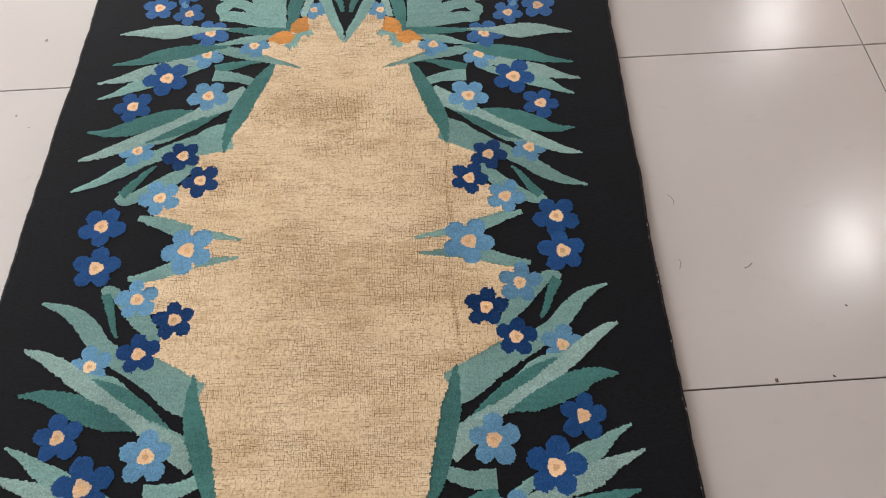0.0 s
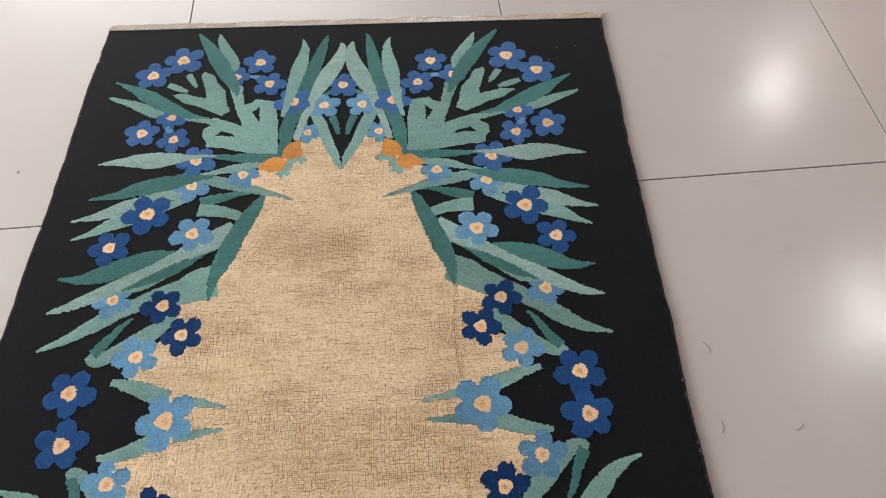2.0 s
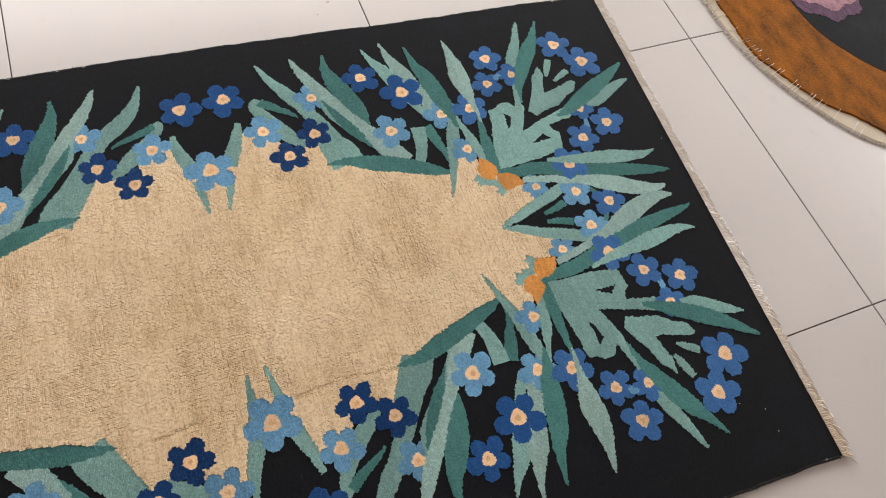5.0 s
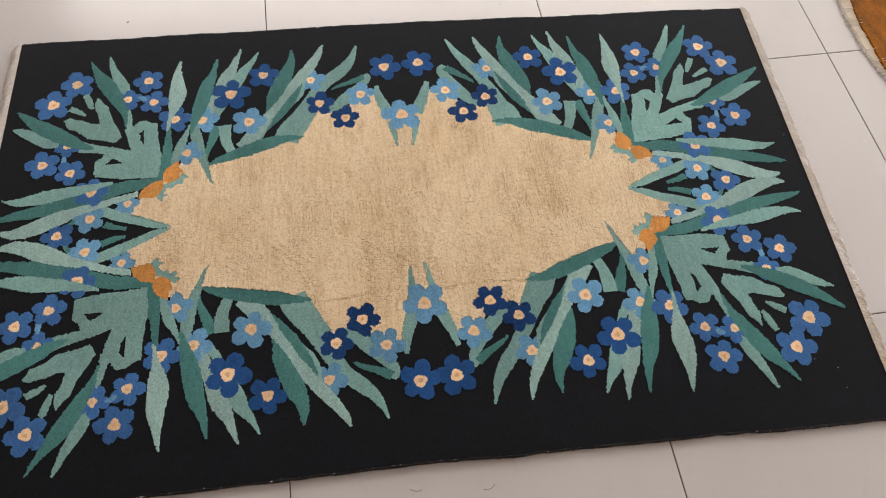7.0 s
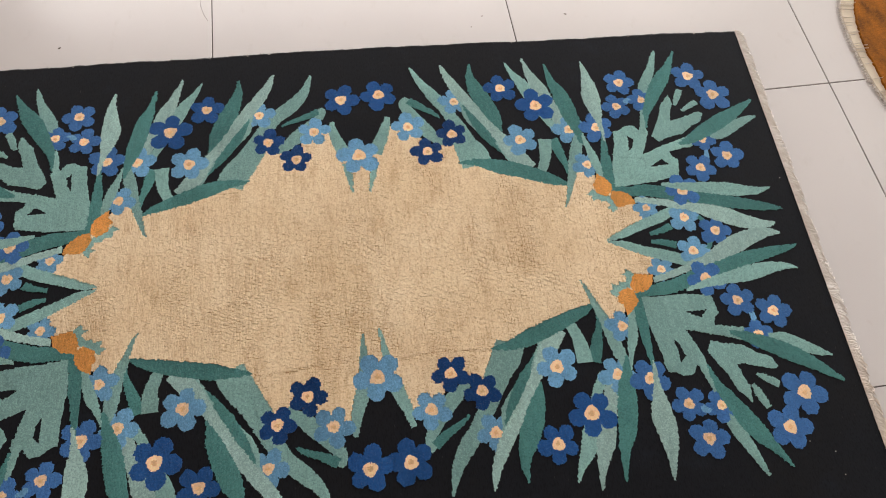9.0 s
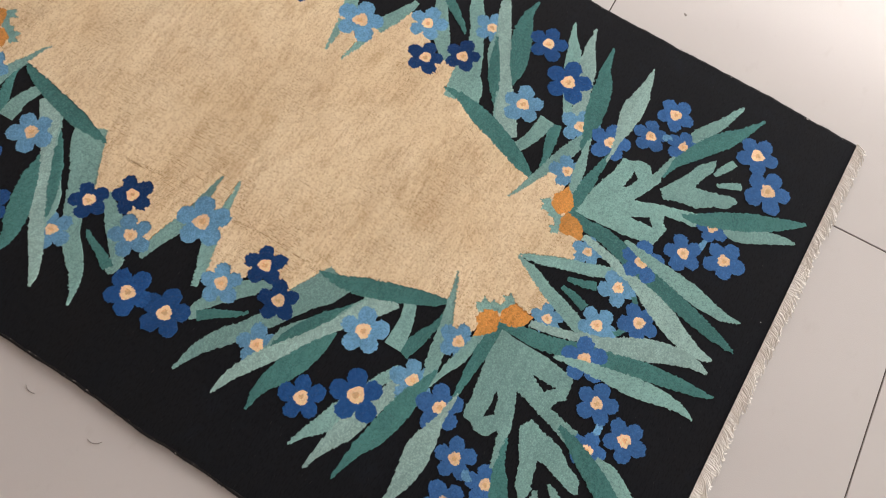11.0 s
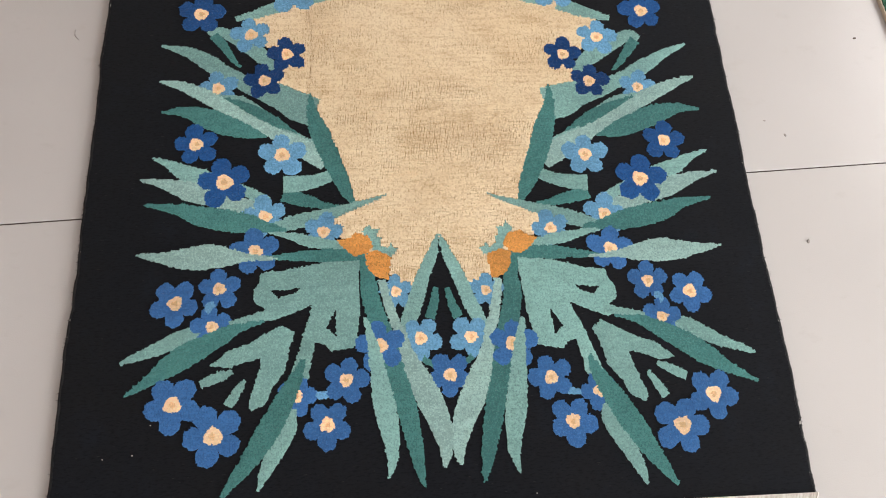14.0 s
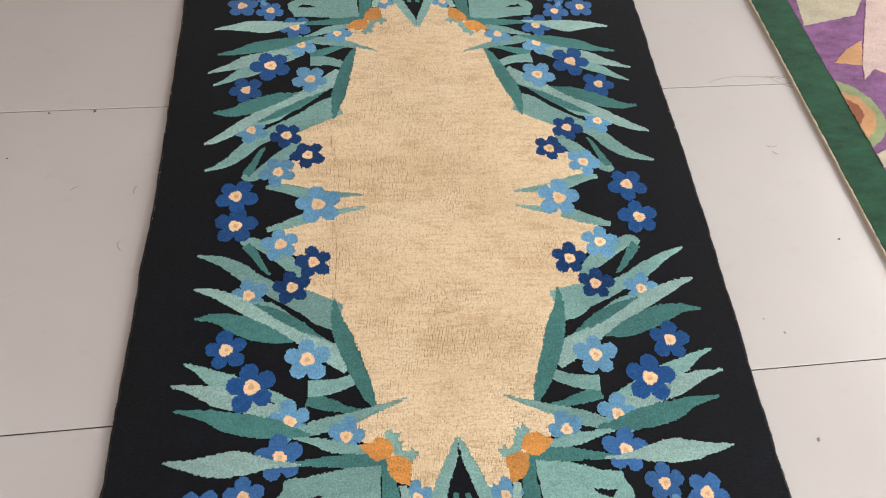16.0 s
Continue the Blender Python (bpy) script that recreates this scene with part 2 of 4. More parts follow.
slip(0.472, 0.062, 8, 24, 7, 17, 6, 15)
slip(0.365, 0.127, 0, 10, 10, 22, -10, 16)
slip(0.287, 0.167, 9, -15, 1, -36, 23, -31)
slip(0.334, 0.233, 4, -15, 22, -21, 28, -26)
slip(0.433, 0.251, -4, 10, -4, 17, -2, 15)
slip(0.300, 0.400, 1, -8, 5, -5, -8, -10)
slip(0.464, 0.375, 1, -4, -3, 3, -2, -2)
slip(0.401, 0.456, 0, 1, -2, 5, -9, 4)
slip(0.318, 0.527, 7, -2, 10, -7, 17, -9)
slip(0.211, 0.551, -4, 4, -5, -2, -10, 5)
slip(0.318, 0.598, -11, -3, -29, -7, -59, -6)
slip(0.379, 0.664, -6, 0, -3, -3, -10, 4)
slip(0.454, 0.688, 13, 6, 9, -2, 13, 1)
slip(0.393, 0.733, 8, 3, -4, -2, -3, -5)
slip(0.258, 0.858, 4, -4, -6, -4, 10, -12)
slip(0.175, 0.829, 0, 4, -4, 9, 0, 6)
slip(0.204, 0.906, 0, -3, 4, -3, 0, -2)
slip(0.394, 0.926, -7, -4, -17, -4, 0, -7)
slip(0.460, 0.877, 12, -3, 6, 1, -11, -20)
slip(0.077, 0.665, 2, 0, -9, 7, -2, 4)
slip(0.043, 0.749, 0, -1, 3, -1, 2, 2)
slip(0.000, 0.814, -6, 0, -6, 9, -12, 7)
slip(0.115, 0.765, 4, 8, -14, -1, -6, -6)
slip(0.554, 0.149, -6, 0, 1, -2, -17, 19)
slip(0.555, 0.230, 7, 13, 16, 1, 27, -29)
slip(0.551, 0.306, -19, -14, -11, 9, -33, 29)
slip(0.547, 0.399, 5, 18, 5, -4, 21, -1)
slip(0.559, 0.447, -12, -6, 0, 5, -25, -4)
slip(0.533, 0.503, 15, -1, -2, 6, 10, 12)
slip(0.535, 0.601, 3, 2, -10, 13, -3, 2)
slip(0.554, 0.809, 9, -11, 7, 8, -7, -3)
slip(0.547, 0.861, -23, 12, -18, -13, 2, 13)
slip(0.367, 1.021, 11, 12, 20, -14, 0, 0)
slip(0.315, 1.018, -11, -15, -10, -1, 0, 0)
slip(0.104, 0.983, -9, 3, -9, -1, -7, -2)
slip(0.042, 0.994, 12, 0, 14, -8, 7, -8)
slip(0.140, 0.606, 5, -1, 5, 2, 8, 3)
slip(0.158, 0.769, -7, -10, 18, -2, 5, 8)
slip(0.302, 0.638, 33, -3, 39, 15, 75, 2)
slip(0.267, 0.738, -8, 1, -14, -11, -7, -7)
slip(0.404, 0.808, -9, -5, 7, 4, 19, 11)
slip(0.338, 0.882, -7, 8, 12, 7, -11, 7)
slip(0.094, 0.472, -1, 1, 17, -3, 15, -2)
slip(0.247, 0.238, -10, 33, -20, 44, -37, 45)
slip(0.296, 0.461, -10, 4, -9, 13, -4, 13)
slip(0.455, 0.134, -2, -35, -23, -45, 7, -36)
slip(0.184, 0.019, -10, 0, -1, -7, -11, -1)
slip(0.000, 0.552, -3, 1, -10, 5, -14, 4)


def bent(q, u, v):
    """A place of the design in one quarter: its stretch, and the weaver's slips."""
    sx, sy, a, b = q
    k = 2 * QUARTERS.index(q)
    base = (1.0, u, v, u * v)
    x, y = sum(m * c for m, c in zip(a, base)), sum(m * c for m, c in zip(b, base))
    if k:
        for su, sv, pull in SLIPS:
            w = 0.001 * math.exp(-((u - su) ** 2 + (v - sv) ** 2) / 0.010)
            x += w * pull[k]
            y += w * pull[k + 1]
    return (sx * x, sy * y)


def wobble(p):
    """How far the worn edge strays from its straight line."""
    return noise.noise((p[0] * 7, p[1] * 7, 3.3)) * 0.004 + noise.noise((p[0] * 2, p[1] * 2, 8.1)) * 0.002 + noise.noise((p[0] * 5, p[1] * 28, 5.2)) * 0.0022


corners = [(-0.638, -1.030), (0.629, -1.033), (0.629, -0.6), (0.625, -0.2), (0.629, 0.05), (0.637, 0.45), (0.644, 0.757), (0.651, 1.016),
           (-0.604, 1.056), (-0.613, 0.85), (-0.620, 0.45), (-0.630, 0.0), (-0.636, -0.6)]
outline = []
for i, p in enumerate(finely(corners, 0.009)):
    k = wobble(p) + rng.uniform(-1, 1) * 0.0012
    outline.append((p[0] + (k if abs(p[0]) > 0.6 else 0), p[1] + (k * 0.5 if abs(p[1]) > 1.0 else 0)))
part("ground", slab(outline, 0.0006, BASE, 0.004), WOOL["ground"], rug, "black wool ground of the rug")

step = [0]
LIFT = 0.000006
PIECES = []


def level(k):
    return BASE + 0.0005 + LIFT * step[0] + 0.000001 * k


def leaf(colour, u0, v0, u1, v1, width, bend=0.0, peak=0.4, root=0.3, end=0.0):
    """One leaf of the design, woven in all four quarters: from root to tip, widest at peak, bowed by bend."""
    step[0] += 1
    a, b = Vector((u0, v0)), Vector((u1, v1))
    d = b - a
    side = Vector((-d.y, d.x)).normalized()
    mid = (a + b) / 2 + side * bend * 2
    n = max(8, int(d.length / 0.0031))
    left, right = [], []
    for i in range(n + 1):
        t = i / n
        c = a * (1 - t) ** 2 + mid * 2 * t * (1 - t) + b * t * t
        tan = (mid - a) * (1 - t) + (b - mid) * t
        nor = Vector((-tan.y, tan.x)).normalized()
        if t < peak:
            w = root + (1 - root) * math.sin(t / peak * math.pi / 2)
        else:
            w = end + (1 - end) * math.cos((t - peak) / (1 - peak) * math.pi / 2) ** 0.95
        w = max(w, 0.07) * width * 0.48
        left.append(c + nor * w)
        right.append(c - nor * w)
    names = {"ground": "ground_patch", "orange": "orange_petal"}
    for k, q in enumerate(QUARTERS):
        bm = bmesh.new()
        z = level(k)
        flip = q[0] * q[1] < 0
        ls = [knotted(bent(q, *p)) for p in left]
        rs = [knotted(bent(q, *p)) for p in right]
        ring = ls + rs[::-1]
        if not flip:
            ring.reverse()
        filled(bm, ring, z)
        sided(bm, ring, BASE - 0.001, z)
        PIECES.append((part(names.get(colour, "leaf"), bm, WOOL[colour], rug), ring))


def woven(colour, outlines):
    """One piece of the design in all four quarters, given its outline in each."""
    names = {"ground": "ground_patch", "orange": "orange_petal"}
    for k, (q, ring) in enumerate(zip(QUARTERS, outlines)):
        bm = bmesh.new()
        z = level(k)
        if sum(a[0] * b[1] - a[1] * b[0] for a, b in zip(ring, ring[1:] + ring[:1])) < 0:
            ring.reverse()
        filled(bm, ring, z)
        sided(bm, ring, BASE - 0.001, z)
        PIECES.append((part(names.get(colour, "leaf"), bm, WOOL[colour], rug), ring))


def blade(colour, *spine):
    """A long leaf that swings along its spine of (u, v, width)."""
    step[0] += 1
    pts = [Vector(p) for p in spine]
    pts = [pts[0] * 2 - pts[1]] + pts + [pts[-1] * 2 - pts[-2]]
    line = []
    for a, b, c, d in zip(pts, pts[1:], pts[2:], pts[3:]):
        n = max(2, int((c - b).xy.length / 0.0031))
        for i in range(n):
            t = i / n
            p = 0.5 * (2 * b + (c - a) * t + (2 * a - 5 * b + 4 * c - d) * t * t + (3 * b - a - 3 * c + d) * t ** 3)
            line.append(Vector((p.x, p.y, max(0.0016, p.z))))
    line.append(pts[-2])
    left, right = [], []
    for i, p in enumerate(line):
        d = (line[min(i + 1, len(line) - 1)] - line[max(i - 1, 0)]).xy.normalized()
        n = Vector((-d.y, d.x)) * p.z / 2
        left.append(p.xy + n)
        right.append(p.xy - n)
    woven(colour, [[knotted(bent(q, *p)) for p in left + right[::-1]] for q in QUARTERS])


def patch(colour, *corners):
    """A broad, many-cornered piece of the design."""
    step[0] += 1
    ring = finely(corners, 0.0031)
    woven(colour, [[knotted(bent(q, *p)) for p in ring] for q in QUARTERS])


def disc(cx, cy, z, radius, petals, turn, dent, name, material, parent):
    bm = bmesh.new()
    n = 90 if petals else 26
    wob = [rng.uniform(0.93, 1.07) for _ in range(max(petals, 6))]
    ring = []
    for i in range(n):
        th = math.tau * i / n
        if petals:
            f = (th - turn) / math.tau * petals
            r = radius * (dent + (1 - dent) * abs(math.cos(f * math.pi)) ** 0.6) * wob[int(f + 0.5) % petals]
        else:
            r = radius * (1 + 0.10 * math.sin(3 * th + turn) + rng.uniform(-0.05, 0.05))
        p = (cx + r * math.cos(th), cy + r * math.sin(th))
        ring.append(knotted(p, 0.8 if petals else 0.3))
    filled(bm, ring, z)
    sided(bm, ring, BASE - 0.001, z)
    ob = part(name, bm, material, parent)
    PIECES.append((ob, ring))
    return ob


def flower(colour, u, v, radius, angle, where=""):
    """A five-petalled flower with a peach heart, in all quarters, or on one of the rug's two middle lines."""
    step[0] += 1
    for k, q in enumerate(QUARTERS):
        if where == "axis" and q[0] > 0 or where == "middle" and q[1] < 0:
            continue
        x, y = bent(q, u, v)
        th = radians(angle)
        turn = math.atan2(q[1] * math.sin(th), q[0] * math.cos(th))
        if where == "middle":
            y = 0.0
        z = level(k)
        f = disc(x, y, z, radius * 0.965, 5, turn, 0.52, "flower", WOOL[colour], rug)
        h = disc(x + rng.uniform(-1, 1) * 0.001, y, z + LIFT * 0.4, radius * 0.285, 0, turn, 0, "flower_heart", WOOL["heart"], f)
        h["label"] = "peach-coloured heart of the flower"
        disc(x, y, z + LIFT * 0.7, radius * 0.11, 0, turn, 0, "pip", WOOL["pip"], f)


def wear(x, y):
    """How far the cream field is rubbed down, from 0 to 1."""
    w = 0.26 + 0.8 * noise.noise((x * 5, y * 11, 1.3)) + 0.7 * noise.noise((x * 14, y * 34, 7.7)) + 0.5 * noise.noise((x * 50, y * 110, 3.9))
    for cx, cy, rx, ry, deep in ((0.03, 0.335, 0.17, 0.10, 0.60), (-0.03, 0.0, 0.21, 0.08, 0.42), (0.05, -0.28, 0.15, 0.07, 0.36), (0.03, -0.10, 0.17, 0.06, 0.26)):
        far = math.hypot((x - cx) / rx, (y - cy) / ry)
        w += deep * max(0.0, 1.25 - far)
    if abs(y) < 0.42 and abs(x - 0.232 - 0.012 * noise.noise((x * 3, y * 9, 2.2))) < 0.0042:
        w += 1.2
    return min(1.0, max(0.0, w))


def inside(ring, xs, ys):
    """Which of the places lie within the outline."""
    hit = np.zeros(xs.shape, bool)
    px, py = np.array(ring).T
    qx, qy = np.roll(px, -1), np.roll(py, -1)
    for ax, ay, bx, by in zip(px, py, qx, qy):
        if ay != by:
            hit ^= ((ay > ys) != (by > ys)) & (xs < (bx - ax) * (ys - ay) / (by - ay) + ax)
    return hit


def knot_pile(pitch, field):
    """The knots of the pile: short leaning tufts in wandering rows, each one of the piece whose colour it was tied in.
    The cream field is tied more coarsely, and its brown foot shows between the knots."""
    r = np.random.default_rng(5)
    nx, ny = int(1.24 / pitch), int(2.04 / pitch)
    gx, gy = np.meshgrid((np.arange(nx) - nx / 2) * pitch, (np.arange(ny) - ny / 2) * pitch)
    dx, dy = r.normal(0, 0.065 * pitch, gx.shape), r.normal(0, 0.075 * pitch, gx.shape)
    for i in range(1, nx):
        dy[:, i] += 0.7 * dy[:, i - 1]
    for j in range(1, ny):
        dx[j] += 0.6 * dx[j - 1]
    limit = 0.3 * pitch
    cx, cy = gx + np.clip(dx, -limit, limit), gy + np.clip(dy, -limit, limit)
    owner = np.full(gx.shape, -1)
    for n, (_, ring) in enumerate(PIECES):
        (x0, y0), (x1, y1) = np.min(ring, axis=0), np.max(ring, axis=0)
        i0, i1 = max(0, int((x0 / pitch) + nx / 2) - 1), int((x1 / pitch) + nx / 2) + 3
        j0, j1 = max(0, int((y0 / pitch) + ny / 2) - 1), int((y1 / pitch) + ny / 2) + 3
        view = owner[j0:j1, i0:i1]
        view[inside(ring, gx[j0:j1, i0:i1], gy[j0:j1, i0:i1])] = n
    sides = 4 if field else 3
    ids = np.arange(sides)
    quads = np.stack([ids, (ids + 1) % sides, (ids + 1) % sides + sides, ids + sides], 1)
    for n, (ob, _) in enumerate(PIECES):
        jj, ii = np.nonzero(owner == n)
        if (n == 0) != field or not len(jj) or ob.name.startswith("ground_patch"):
            continue
        x, y = cx[jj, ii], cy[jj, ii]
        k = len(x)
        if field:
            w = np.array([wear(a, b) for a, b in zip(x, y)])
            wide = 0.708 * r.uniform(0.93, 1.08, k) * (1.05 - 0.46 * w * r.uniform(0.2, 1.2, k))
            high = r.uniform(0.0019, 0.0028, k) * (1.05 - 0.25 * w)
            turn = np.full(k, math.pi / 4) + r.normal(0, 0.12, k)
        else:
            wide, high, turn = r.uniform(0.62, 0.88, k), r.uniform(0.0007, 0.0017, k), r.uniform(0, math.tau, k)
        ang = turn[:, None] + np.arange(sides) * math.tau / sides
        rose = np.stack([np.cos(ang), np.sin(ang)], 2)
        nap = np.array([(noise.noise((a * 9, b * 13, 4.4)), noise.noise((a * 8 + 30, b * 11, 9.1))) for a, b in zip(x, y)])
        lean = 0.0013 if field else 0.0005
        foot = np.stack([x, y], 1)[:, None] + rose * (0.56 * pitch)
        head = np.stack([x + 0.0003 * nap[:, 0], y - lean + 0.0004 * nap[:, 1]], 1)[:, None] + rose * (pitch * wide)[:, None, None]
        head += r.normal(0, 0.07 * pitch, head.shape)
        tops = BASE + high[:, None] + r.normal(0, 0.00018, (k, sides)) + 0.22 * pitch * np.einsum("ij,ikj->ik", nap, rose) * 0.7
        co = np.concatenate([np.concatenate([foot, np.full((k, sides, 1), BASE)], 2), np.concatenate([head, tops[:, :, None]], 2)], 1)
        me = ob.data
        flat_v = [tuple(v.co) for v in me.vertices]
        flat_f = [tuple(p.vertices) for p in me.polygons]
        start = (np.arange(k) * 2 * sides + len(flat_v))[:, None]
        faces = (start[:, :, None] + quads).reshape(-1, 4).tolist() + (start + ids + sides).tolist()
        me.clear_geometry()
        me.from_pydata(flat_v + co.reshape(-1, 3).tolist(), [], flat_f + faces)
        if field:
            me.polygons.foreach_set("material_index", [0] * len(flat_f) + [1] * len(faces))
        me.update()


# cream field, one piece bounded by the design's four quarters
rim = [(0.002, 0.562), (0.029, 0.632), (0.047, 0.667), (0.075, 0.651), (0.106, 0.611), (0.144, 0.575), (0.194, 0.554), (0.216, 0.527), (0.189, 0.510), (0.160, 0.495), (0.172, 0.463), (0.186, 0.436), (0.204, 0.396), (0.226, 0.338), (0.243, 0.278), (0.263, 0.269), (0.296, 0.256), (0.333, 0.232), (0.303, 0.214), (0.310, 0.168), (0.365, 0.126), (0.372, 0.071), (0.310, 0.051), (0.295, 0.020)]
ring = []
for q, back in ((QUARTERS[0], False), (QUARTERS[2], True), (QUARTERS[3], False), (QUARTERS[1], True)):
    pts = [bent(q, *p) for p in rim]
    ring += pts[::-1] if back else pts
ring = [knotted(p) for p in finely(ring, 0.003)]
if sum(a[0] * b[1] - a[1] * b[0] for a, b in zip(ring, ring[1:] + ring[:1])) < 0:
    ring.reverse()
PIECES.append((part("field", slab(ring, BASE - 0.001, BASE + 0.0003), WOOL["foot"], rug, "worn cream wool field"), ring))
PIECES[0][0].data.materials.append(WOOL["field"])

blade("mid", (0.184, 0.019, 0.005), (0.222, 0.028, 0.014), (0.270, 0.037, 0.023))
blade("mid", (0.292, 0.038, 0.036), (0.347, 0.063, 0.029), (0.401, 0.080, 0.011))
blade("mid", (0.307, 0.209, 0.015), (0.340, 0.178, 0.034), (0.392, 0.144, 0.033), (0.434, 0.124, 0.026), (0.455, 0.134, 0.016))
blade("dark", (0.446, 0.136, 0.023), (0.427, 0.160, 0.020), (0.405, 0.189, 0.012), (0.386, 0.208, 0.004))
flower("navy", 0.472, 0.062, 0.049, -95)
flower("sky", 0.365, 0.127, 0.044, -80)
flower("deep", 0.287, 0.167, 0.043, -81)
flower("sky", 0.291, 0.002, 0.056, -81, "middle")
blade("mid", (0.236, 0.284, 0.074), (0.269, 0.275, 0.074), (0.304, 0.261, 0.059), (0.360, 0.247, 0.038), (0.408, 0.226, 0.029), (0.451, 0.202, 0.032), (0.503, 0.171, 0.019), (0.554, 0.149, 0.004))
flower("deep", 0.334, 0.233, 0.042, -81)
flower("sky", 0.433, 0.251, 0.041, -80)
blade("mid", (0.331, 0.305, 0.008), (0.378, 0.283, 0.024), (0.430, 0.274, 0.022), (0.477, 0.257, 0.019))
blade("dark", (0.268, 0.349, 0.007), (0.322, 0.319, 0.028), (0.369, 0.298, 0.028), (0.410, 0.280, 0.016), (0.439, 0.272, 0.005))
blade("dark", (0.328, 0.356, 0.010), (0.370, 0.341, 0.044), (0.412, 0.330, 0.046), (0.459, 0.314, 0.042), (0.505, 0.302, 0.023), (0.551, 0.306, 0.004))
blade("mid", (0.233, 0.371, 0.017), (0.267, 0.356, 0.015), (0.300, 0.341, 0.008))
blade("light", (0.215, 0.414, 0.030), (0.257, 0.381, 0.043), (0.310, 0.352, 0.029), (0.365, 0.320, 0.022), (0.420, 0.289, 0.028), (0.463, 0.265, 0.029), (0.519, 0.240, 0.018), (0.555, 0.230, 0.004))
flower("sky", 0.300, 0.400, 0.048, -17)
blade("dark", (0.175, 0.502, 0.005), (0.213, 0.498, 0.012), (0.251, 0.490, 0.023), (0.295, 0.481, 0.025))
blade("mid", (0.197, 0.434, 0.022), (0.241, 0.452, 0.025), (0.273, 0.458, 0.031), (0.296, 0.461, 0.033))
blade("dark", (0.247, 0.238, 0.004), (0.242, 0.285, 0.024), (0.226, 0.338, 0.040), (0.204, 0.396, 0.040), (0.185, 0.439, 0.034), (0.171, 0.469, 0.024), (0.159, 0.491, 0.009))
blade("mid", (0.321, 0.496, 0.020), (0.357, 0.477, 0.020), (0.399, 0.460, 0.022), (0.447, 0.441, 0.030), (0.473, 0.434, 0.031), (0.509, 0.414, 0.016), (0.547, 0.399, 0.003))
blade("light", (0.316, 0.521, 0.026), (0.357, 0.507, 0.031), (0.403, 0.495, 0.027), (0.455, 0.475, 0.038), (0.496, 0.460, 0.024), (0.529, 0.452, 0.012), (0.559, 0.447, 0.004))
flower("navy", 0.464, 0.375, 0.044, -80)
flower("navy", 0.401, 0.456, 0.054, -80)
flower("sky", 0.318, 0.527, 0.044, -80)
blade("mid", (0.094, 0.472, 0.003), (0.116, 0.484, 0.010), (0.154, 0.497, 0.016), (0.189, 0.510, 0.022), (0.225, 0.522, 0.028), (0.266, 0.535, 0.028), (0.298, 0.548, 0.021))
blade("dark", (0.274, 0.551, 0.007), (0.312, 0.548, 0.022), (0.351, 0.541, 0.038), (0.396, 0.533, 0.042), (0.436, 0.524, 0.037), (0.478, 0.510, 0.020), (0.533, 0.503, 0.003))
flower("sky", 0.211, 0.551, 0.039, -177)
blade("mid", (0.159, 0.581, 0.017), (0.201, 0.575, 0.020), (0.234, 0.570, 0.022), (0.267, 0.563, 0.013), (0.305, 0.558, 0.003))
flower("blue", 0.318, 0.598, 0.045, -82)
blade("dark", (0.122, 0.599, 0.015), (0.162, 0.596, 0.024), (0.203, 0.598, 0.026), (0.245, 0.602, 0.017), (0.286, 0.608, 0.009), (0.319, 0.611, 0.004))
blade("light", (0.277, 0.610, 0.005), (0.328, 0.609, 0.014), (0.371, 0.607, 0.033), (0.409, 0.604, 0.045), (0.446, 0.606, 0.039), (0.485, 0.605, 0.022), (0.535, 0.601, 0.003))
patch("mid", (0.140, 0.606), (0.201, 0.612), (0.261, 0.631), (0.302, 0.638), (0.305, 0.656), (0.315, 0.670), (0.315, 0.693), (0.299, 0.702), (0.321, 0.721), (0.295, 0.725), (0.258, 0.711), (0.225, 0.694), (0.236, 0.721), (0.245, 0.742), (0.258, 0.784), (0.271, 0.824), (0.239, 0.828), (0.236, 0.797), (0.230, 0.764), (0.213, 0.768), (0.204, 0.780), (0.158, 0.769), (0.147, 0.704), (0.144, 0.651))
patch("ground", (0.239, 0.664), (0.287, 0.670), (0.275, 0.683), (0.252, 0.676))
patch("ground", (0.189, 0.706), (0.196, 0.715), (0.210, 0.739), (0.192, 0.754), (0.191, 0.733))
blade("mid", (0.394, 0.732, 0.013), (0.437, 0.751, 0.026), (0.470, 0.771, 0.026), (0.503, 0.788, 0.018), (0.536, 0.801, 0.011), (0.554, 0.809, 0.003))
flower("blue", 0.379, 0.664, 0.039, -16)
flower("blue", 0.454, 0.688, 0.043, 91)
flower("blue", 0.393, 0.733, 0.037, -80)
leaf("sky", 0.386, 0.690, 0.395, 0.707, 0.014, bend=-0.006, peak=0.4, root=0.7, end=0.4)
blade("dark", (0.306, 0.722, 0.009), (0.347, 0.734, 0.017), (0.389, 0.757, 0.030), (0.431, 0.784, 0.039), (0.466, 0.810, 0.035), (0.502, 0.835, 0.019), (0.547, 0.861, 0.003))
blade("mid", (0.287, 0.712, 0.015), (0.324, 0.719, 0.013), (0.364, 0.726, 0.004))
patch("mid", (0.262, 0.746), (0.280, 0.733), (0.304, 0.746), (0.341, 0.768), (0.370, 0.777), (0.387, 0.794), (0.404, 0.808), (0.374, 0.810), (0.345, 0.797), (0.322, 0.792), (0.323, 0.809), (0.331, 0.829), (0.336, 0.849), (0.343, 0.869), (0.337, 0.882), (0.312, 0.868), (0.302, 0.842), (0.281, 0.815), (0.273, 0.775))
blade("mid", (0.368, 0.816, 0.008), (0.395, 0.829, 0.016), (0.418, 0.842, 0.013))
blade("mid", (0.349, 0.830, 0.005), (0.361, 0.849, 0.013), (0.375, 0.875, 0.015))
flower("blue", 0.258, 0.858, 0.036, 109)
